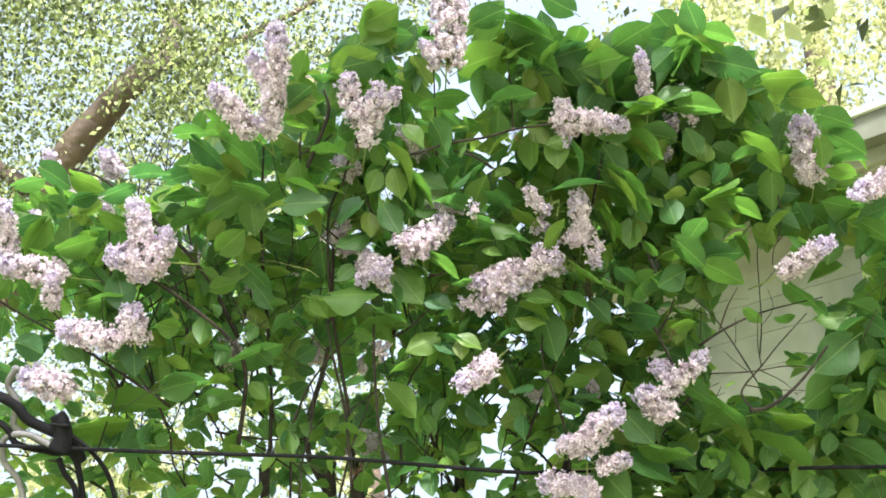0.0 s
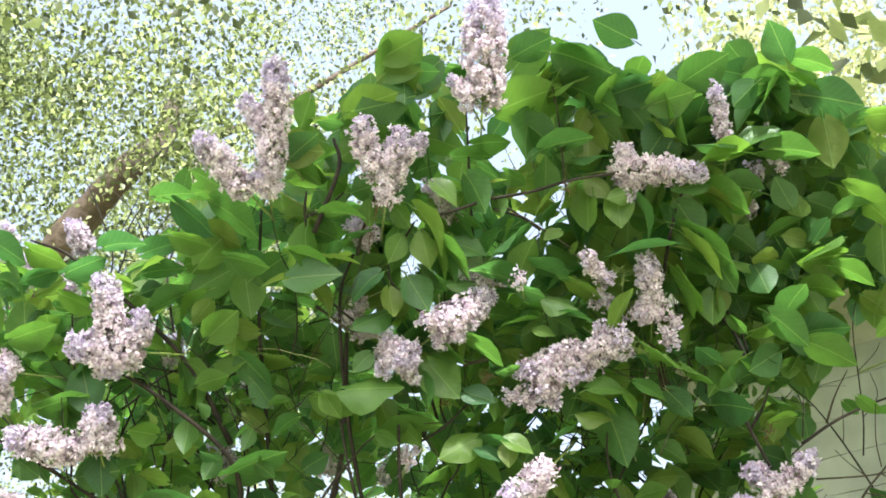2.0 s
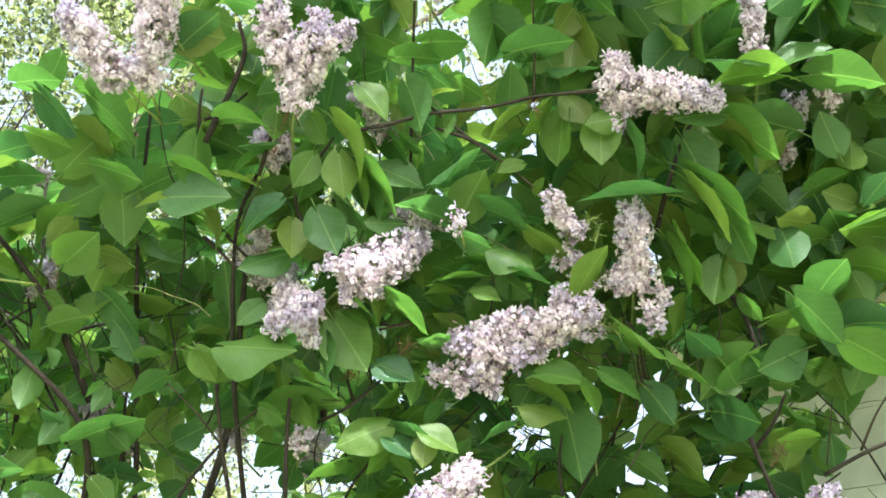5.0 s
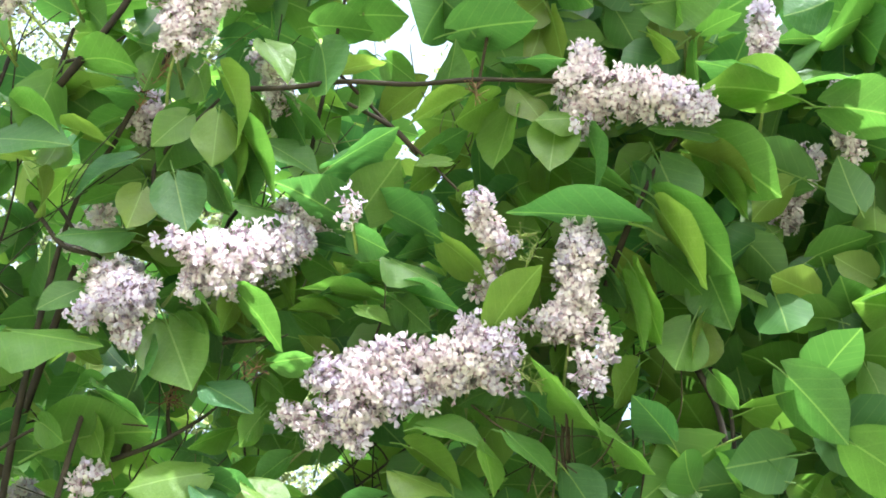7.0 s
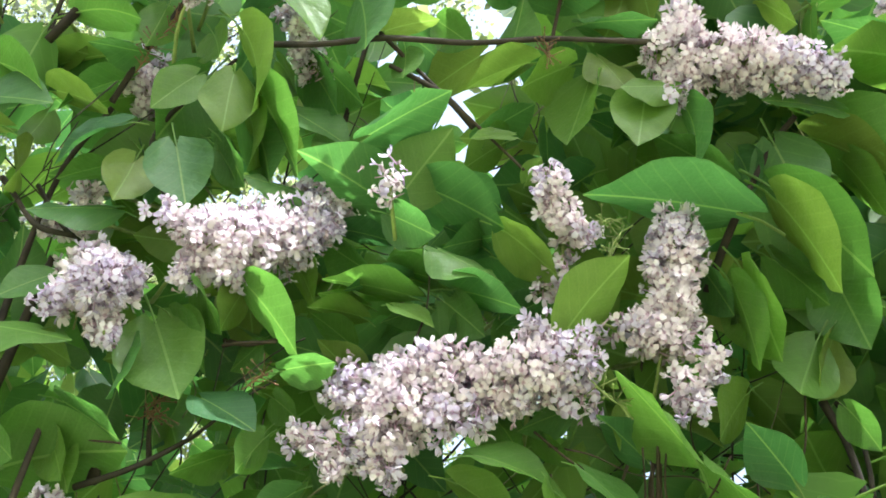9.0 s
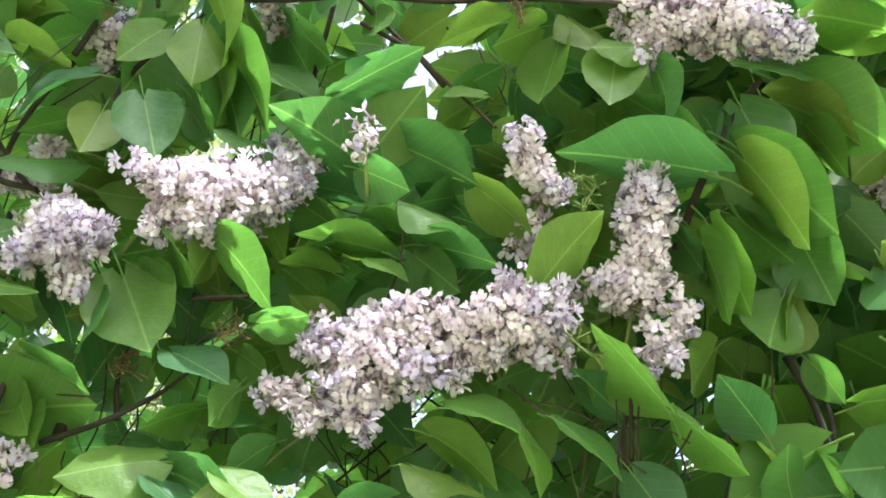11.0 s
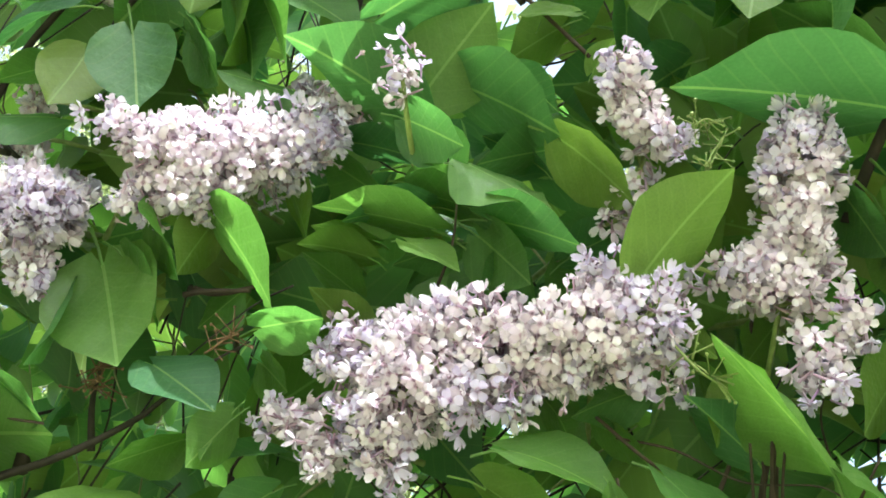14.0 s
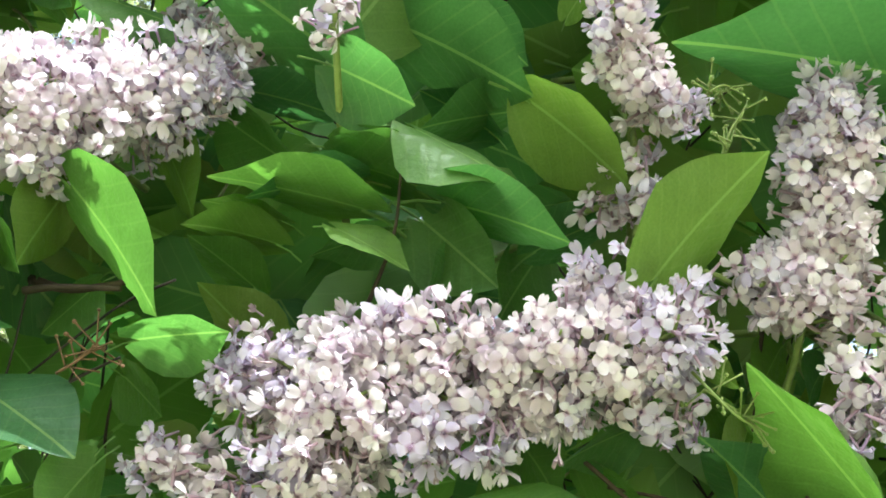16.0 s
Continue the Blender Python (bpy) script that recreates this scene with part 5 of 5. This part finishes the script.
tree("shade_tree", (-3.0, 5.2, 0), [
    (0.1, 0.05, [(-3.0, 5.2, -0.1), (-2.8, 5.1, 1.8), spot(-0.74, -0.06, 3.4), spot(-0.64, 0.145, 3.4), spot(-0.58, 0.22, 3.4), spot(-0.52, 0.285, 3.4), spot(-0.47, 0.33, 3.9), spot(-0.45, 0.4, 4.6)]),
    (0.045, 0.025, [spot(-0.7, 0.1, 3.5), spot(-0.78, 0.15, 3.6), spot(-0.95, 0.2, 3.8)]),
    (0.028, 0.012, [spot(-0.51, 0.3, 3.5), spot(-0.4, 0.33, 4.4), spot(-0.25, 0.4, 4.8), spot(0.0, 0.55, 5.2)]),
    (0.03, 0.012, [spot(-0.3, 0.38, 3.6), spot(-0.25, 0.3, 3.5), spot(-0.18, 0.26, 3.4)]),
    # unseen limbs added to carry the shading clumps
    (0.05, 0.03, [spot(-0.76, -0.02, 3.4), (-3.3, 3.2, 4.6), (-1.9, 0.9, 5.9), (0.9, -0.6, 5.7), (2.2, -1.6, 5.6)]),
    (0.05, 0.02, [spot(-0.74, 0.0, 3.4), spot(-1.15, 0.5, 3.2), spot(-0.95, 0.12, 4.2) + sun_way * 3.3, spot(-0.9, 0.2, 4.2) + sun_way * 3.6]),
    (0.025, 0.01, [(-1.9, 0.9, 5.9), (-0.6, 0.4, 6.2), (1.2, 0.2, 6.2)]),
    (0.03, 0.012, [(0.9, -0.6, 5.7), (1.9, -0.3, 5.0), (2.6, 0.1, 4.0), (3.0, 0.2, 3.0)])],
    open_sky(clumps_on_face(3, 44, (-1.3, -0.22), (-0.1, 0.75), (3.7, 5.4), 0.16, 560, 0.82)
    + clumps_on_face(24, 4, (-0.62, -0.4), (0.24, 0.42), (2.7, 3.3), 0.13, 190, 0.66)
    + clumps_on_face(23, 10, (-0.42, -0.22), (0.2, 0.7), (2.6, 3.3), 0.18, 260, 0.66)
    + clumps_on_face(13, 56, (-1.4, -0.05), (-0.3, 0.75), (5.2, 7.5), 0.3, 600, 0.66)
    + clumps_on_face(25, 8, (-0.52, -0.34), (0.28, 0.52), (2.7, 3.3), 0.14, 190, 0.66)
    + clumps_on_face(26, 5, (-1.0, -0.78), (0.05, 0.3), (2.8, 3.4), 0.14, 200, 0.66)
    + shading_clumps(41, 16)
    + clumps_on_face(4, 14, (-1.3, -0.5), (-0.3, 0.1), (3.5, 5.5), 0.3, 220, 0.66)
    + clumps_on_face(5, 12, (-0.3, 0.08), (0.36, 0.75), (2.8, 4.6), 0.25, 220, 0.66)
    + clumps_on_face(33, 30, (-0.9, 1.0), (0.52, 1.35), (1.6, 4.2), 0.26, 260)
    # added high up to drop patchy shade on the crown below
    + clumps_on_face(34, 30, (-1.3, -0.1), (0.5, 1.1), (3.0, 5.0), 0.17, 520, 0.66)
    + clumps_on_face(35, 64, (-1.5, -0.12), (-0.3, 0.75), (7.5, 9.5), 0.4, 420)
    + sky_block_clumps(61, 120) + sun_block_clumps(6, 270)), 0.042, TREE_LEAF,
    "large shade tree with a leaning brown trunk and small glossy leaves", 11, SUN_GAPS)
tree("sunlit_tree", (4.6, 11.5, 0), [
    (0.3, 0.12, [(4.6, 11.5, -0.1), (4.7, 11.4, 3.0), (4.5, 11.5, 6.0), (4.4, 11.6, 9.0)]),
    (0.12, 0.04, [(4.5, 11.5, 5.0), (5.4, 11.2, 6.6), (6.0, 11.0, 8.0)])],
    clumps_on_face(7, 48, (0.42, 1.0), (0.2, 0.62), (8.5, 11.5), 0.45, 190, 0.55), 0.12, SUNLIT_LEAF,
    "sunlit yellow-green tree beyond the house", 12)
tree("garden_tree", (-0.6, 11.0, 0), [
    (0.16, 0.07, [(-0.6, 11.0, -0.1), (-0.5, 11.0, 2.2), (-0.8, 11.1, 4.5)]),
    (0.07, 0.03, [(-0.5, 11.0, 2.0), (0.4, 11.0, 3.0), (0.9, 11.0, 3.8)])],
    clumps_on_face(8, 18, (-0.75, 0.45), (-0.6, -0.3), (7.5, 10.5), 0.35, 240), 0.1, SUNLIT_LEAF,
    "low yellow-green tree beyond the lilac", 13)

# ---- house ----
TURN = pose(1.1, 5.9, 0, 0, 0, -45)     # x along the wall towards the street, y into the house


def house_box(bm, low, high, bevel=0.0):
    box(bm, low, high, TURN, bevel)


house = base("house", (1.1, 5.9, 0), "pale painted house with tan lap siding and a low eave", "house")
bm = bmesh.new()
house_box(bm, (0, 0, -0.1), (6.2, 0.2, 2.78))
part("lower_wall", bm, SIDING, house, "tan lap siding")
for k in range(20):
    bm = bmesh.new()
    z = 0.1 + k * 0.13
    house_box(bm, (-0.01, -0.022, z), (6.2, -0.003, z + 0.138), 0.003)
    bmesh.ops.rotate(bm, verts=bm.verts, cent=TURN @ Vector((0, 0, z + 0.13)), matrix=Matrix.Rotation(radians(-4), 3, TURN.to_3x3() @ Vector((1, 0, 0))))
    part("board", bm, SIDING, house)
for k in range(5):
    for course in range(6):
        bm = bmesh.new()
        z = 2.8 + course * 0.165
        house_box(bm, (k * 1.24 + 0.003, -0.03, z + 0.001), (k * 1.24 + 1.237, 0.2, z + 0.164), 0.002)
        part("wall_panel", bm, PANEL, house, "pale grey-green painted wall panel")
bm = bmesh.new()
house_box(bm, (-0.02, -0.045, 2.72), (6.2, -0.002, 2.8), 0.004)
part("band_board", bm, CREAM, house)
for x in (-0.02, 3.0):
    bm = bmesh.new()
    house_box(bm, (x, -0.05, 0.0), (x + 0.09, -0.025 if x else 0.05, 2.72), 0.004)
    part("corner_board", bm, WHITE, house)
for low, high, mat, name in (((-0.3, -0.42, 3.82), (6.4, 0.2, 3.85), CREAM, "soffit"), ((-0.3, -0.46, 3.83), (6.4, -0.42, 4.0), CREAM, "fascia"),
                             ((-0.3, -0.56, 3.9), (6.4, -0.462, 4.02), OLIVE, "gutter"), ((-0.3, -0.58, 4.02), (6.4, -0.46, 4.05), WHITE, "drip_edge"),
                             ((0, -0.034, 3.66), (6.2, -0.004, 3.82), CREAM, "frieze_board")):
    bm = bmesh.new()
    house_box(bm, (low[0], low[1], low[2] - 0.07), (high[0], high[1], high[2] - 0.07), 0.004)
    part(name, bm, mat, house)
bm = bmesh.new()
house_box(bm, (0, 0.2, -0.1), (0.2, 5.0, 3.8))
part("side_wall", bm, SIDING, house)
bm = bmesh.new()
house_box(bm, (6.0, 0.2, -0.1), (6.2, 5.0, 3.8))
part("side_wall", bm, SIDING, house)
bm = bmesh.new()
house_box(bm, (0, 5.0, -0.1), (6.2, 5.2, 3.8))
part("back_wall", bm, SIDING, house)
for flip in (0, 1):
    bm = bmesh.new()
    y0, y1 = (-0.5, 2.5) if not flip else (5.7, 2.5)
    v = [bm.verts.new(TURN @ Vector(c)) for c in ((-0.3, y0, 4.0), (6.4, y0, 4.0), (6.4, y1, 5.2), (-0.3, y1, 5.2), (-0.3, y0, 4.02), (6.4, y0, 4.02), (6.4, y1, 5.22), (-0.3, y1, 5.22))]
    for f in ((0, 1, 2, 3), (4, 5, 6, 7), (0, 1, 5, 4), (1, 2, 6, 5), (2, 3, 7, 6), (3, 0, 4, 7)):
        bm.faces.new([v[k] for k in f])
    bmesh.ops.recalc_face_normals(bm, faces=bm.faces)
    part("roof", bm, SHINGLE, house)

# ---- cables ----
def cable(name, r, points, mat, label, sides=8):
    bm = bmesh.new()
    tube(bm, points, r, r, sides, 8)
    return tagged(as_object(name, bm, mat), label, "cable")


cable("overhead_cable", 0.0035, [spot(-1.5, -0.30, -0.02), spot(-0.53, -0.342, -0.02), spot(-0.2, -0.353, -0.02), spot(0.12, -0.378, 0.0), spot(0.22, -0.376, 0.07), spot(0.58, -0.373, 0.07), spot(0.66, -0.37, 0.0), spot(1.3, -0.36, -0.02)],
      RUBBER, "thin black overhead cable slung through the lilac")

junction = base("cable_splice", spot(-0.65, -0.33, -0.02), "black taped splice hanging in a bundle of service cables", "cable splice")
bm = bmesh.new()
tube(bm, [spot(-0.653, -0.28, -0.02), spot(-0.645, -0.295, -0.02), spot(-0.642, -0.32, -0.02), spot(-0.648, -0.342, -0.02)], 0.013, 0.017, 10, 4, 0.3)
part("splice_body", bm, RUBBER, junction)
bm = bmesh.new()
tube(bm, [spot(-0.664, -0.297, -0.032), spot(-0.632, -0.3, -0.034)], 0.003, 0.003, 6, 3)
part("tie", bm, RUBBER, junction)
for r, mat, label, points in (
    (0.009, RUBBER, "thick black service cable beside the lilac", ((-0.95, -0.2), (-0.75, -0.25), (-0.7, -0.29), (-0.65, -0.315), (-0.62, -0.34), (-0.61, -0.36))),
    (0.0055, RUBBER, "black service cable hanging beside the lilac", ((-0.95, -0.24), (-0.76, -0.29), (-0.72, -0.33), (-0.66, -0.345), (-0.62, -0.36), (-0.6, -0.5))),
    (0.0055, GREY_SHEATH, "weathered grey cable looping down", ((-0.66, -0.335), (-0.7, -0.315), (-0.74, -0.32), (-0.742, -0.36), (-0.715, -0.4), (-0.7, -0.5))),
    (0.006, GREY_SHEATH, "weathered grey cable tied into the splice", ((-0.72, -0.2), (-0.735, -0.23), (-0.72, -0.26), (-0.725, -0.3), (-0.69, -0.32), (-0.65, -0.345))),
    (0.005, RUBBER, "black cable dropping from the splice", ((-0.65, -0.355), (-0.64, -0.38), (-0.62, -0.42), (-0.625, -0.55))),
    (0.004, RUBBER, "thin black cable dropping through leaves", ((-0.66, -0.31), (-0.63, -0.315), (-0.58, -0.36), (-0.555, -0.42), (-0.54, -0.55)))):
    cable("service_cable", r, [spot(a, b, -0.02 + 0.004 * k) for k, (a, b) in enumerate(points)], mat, label)
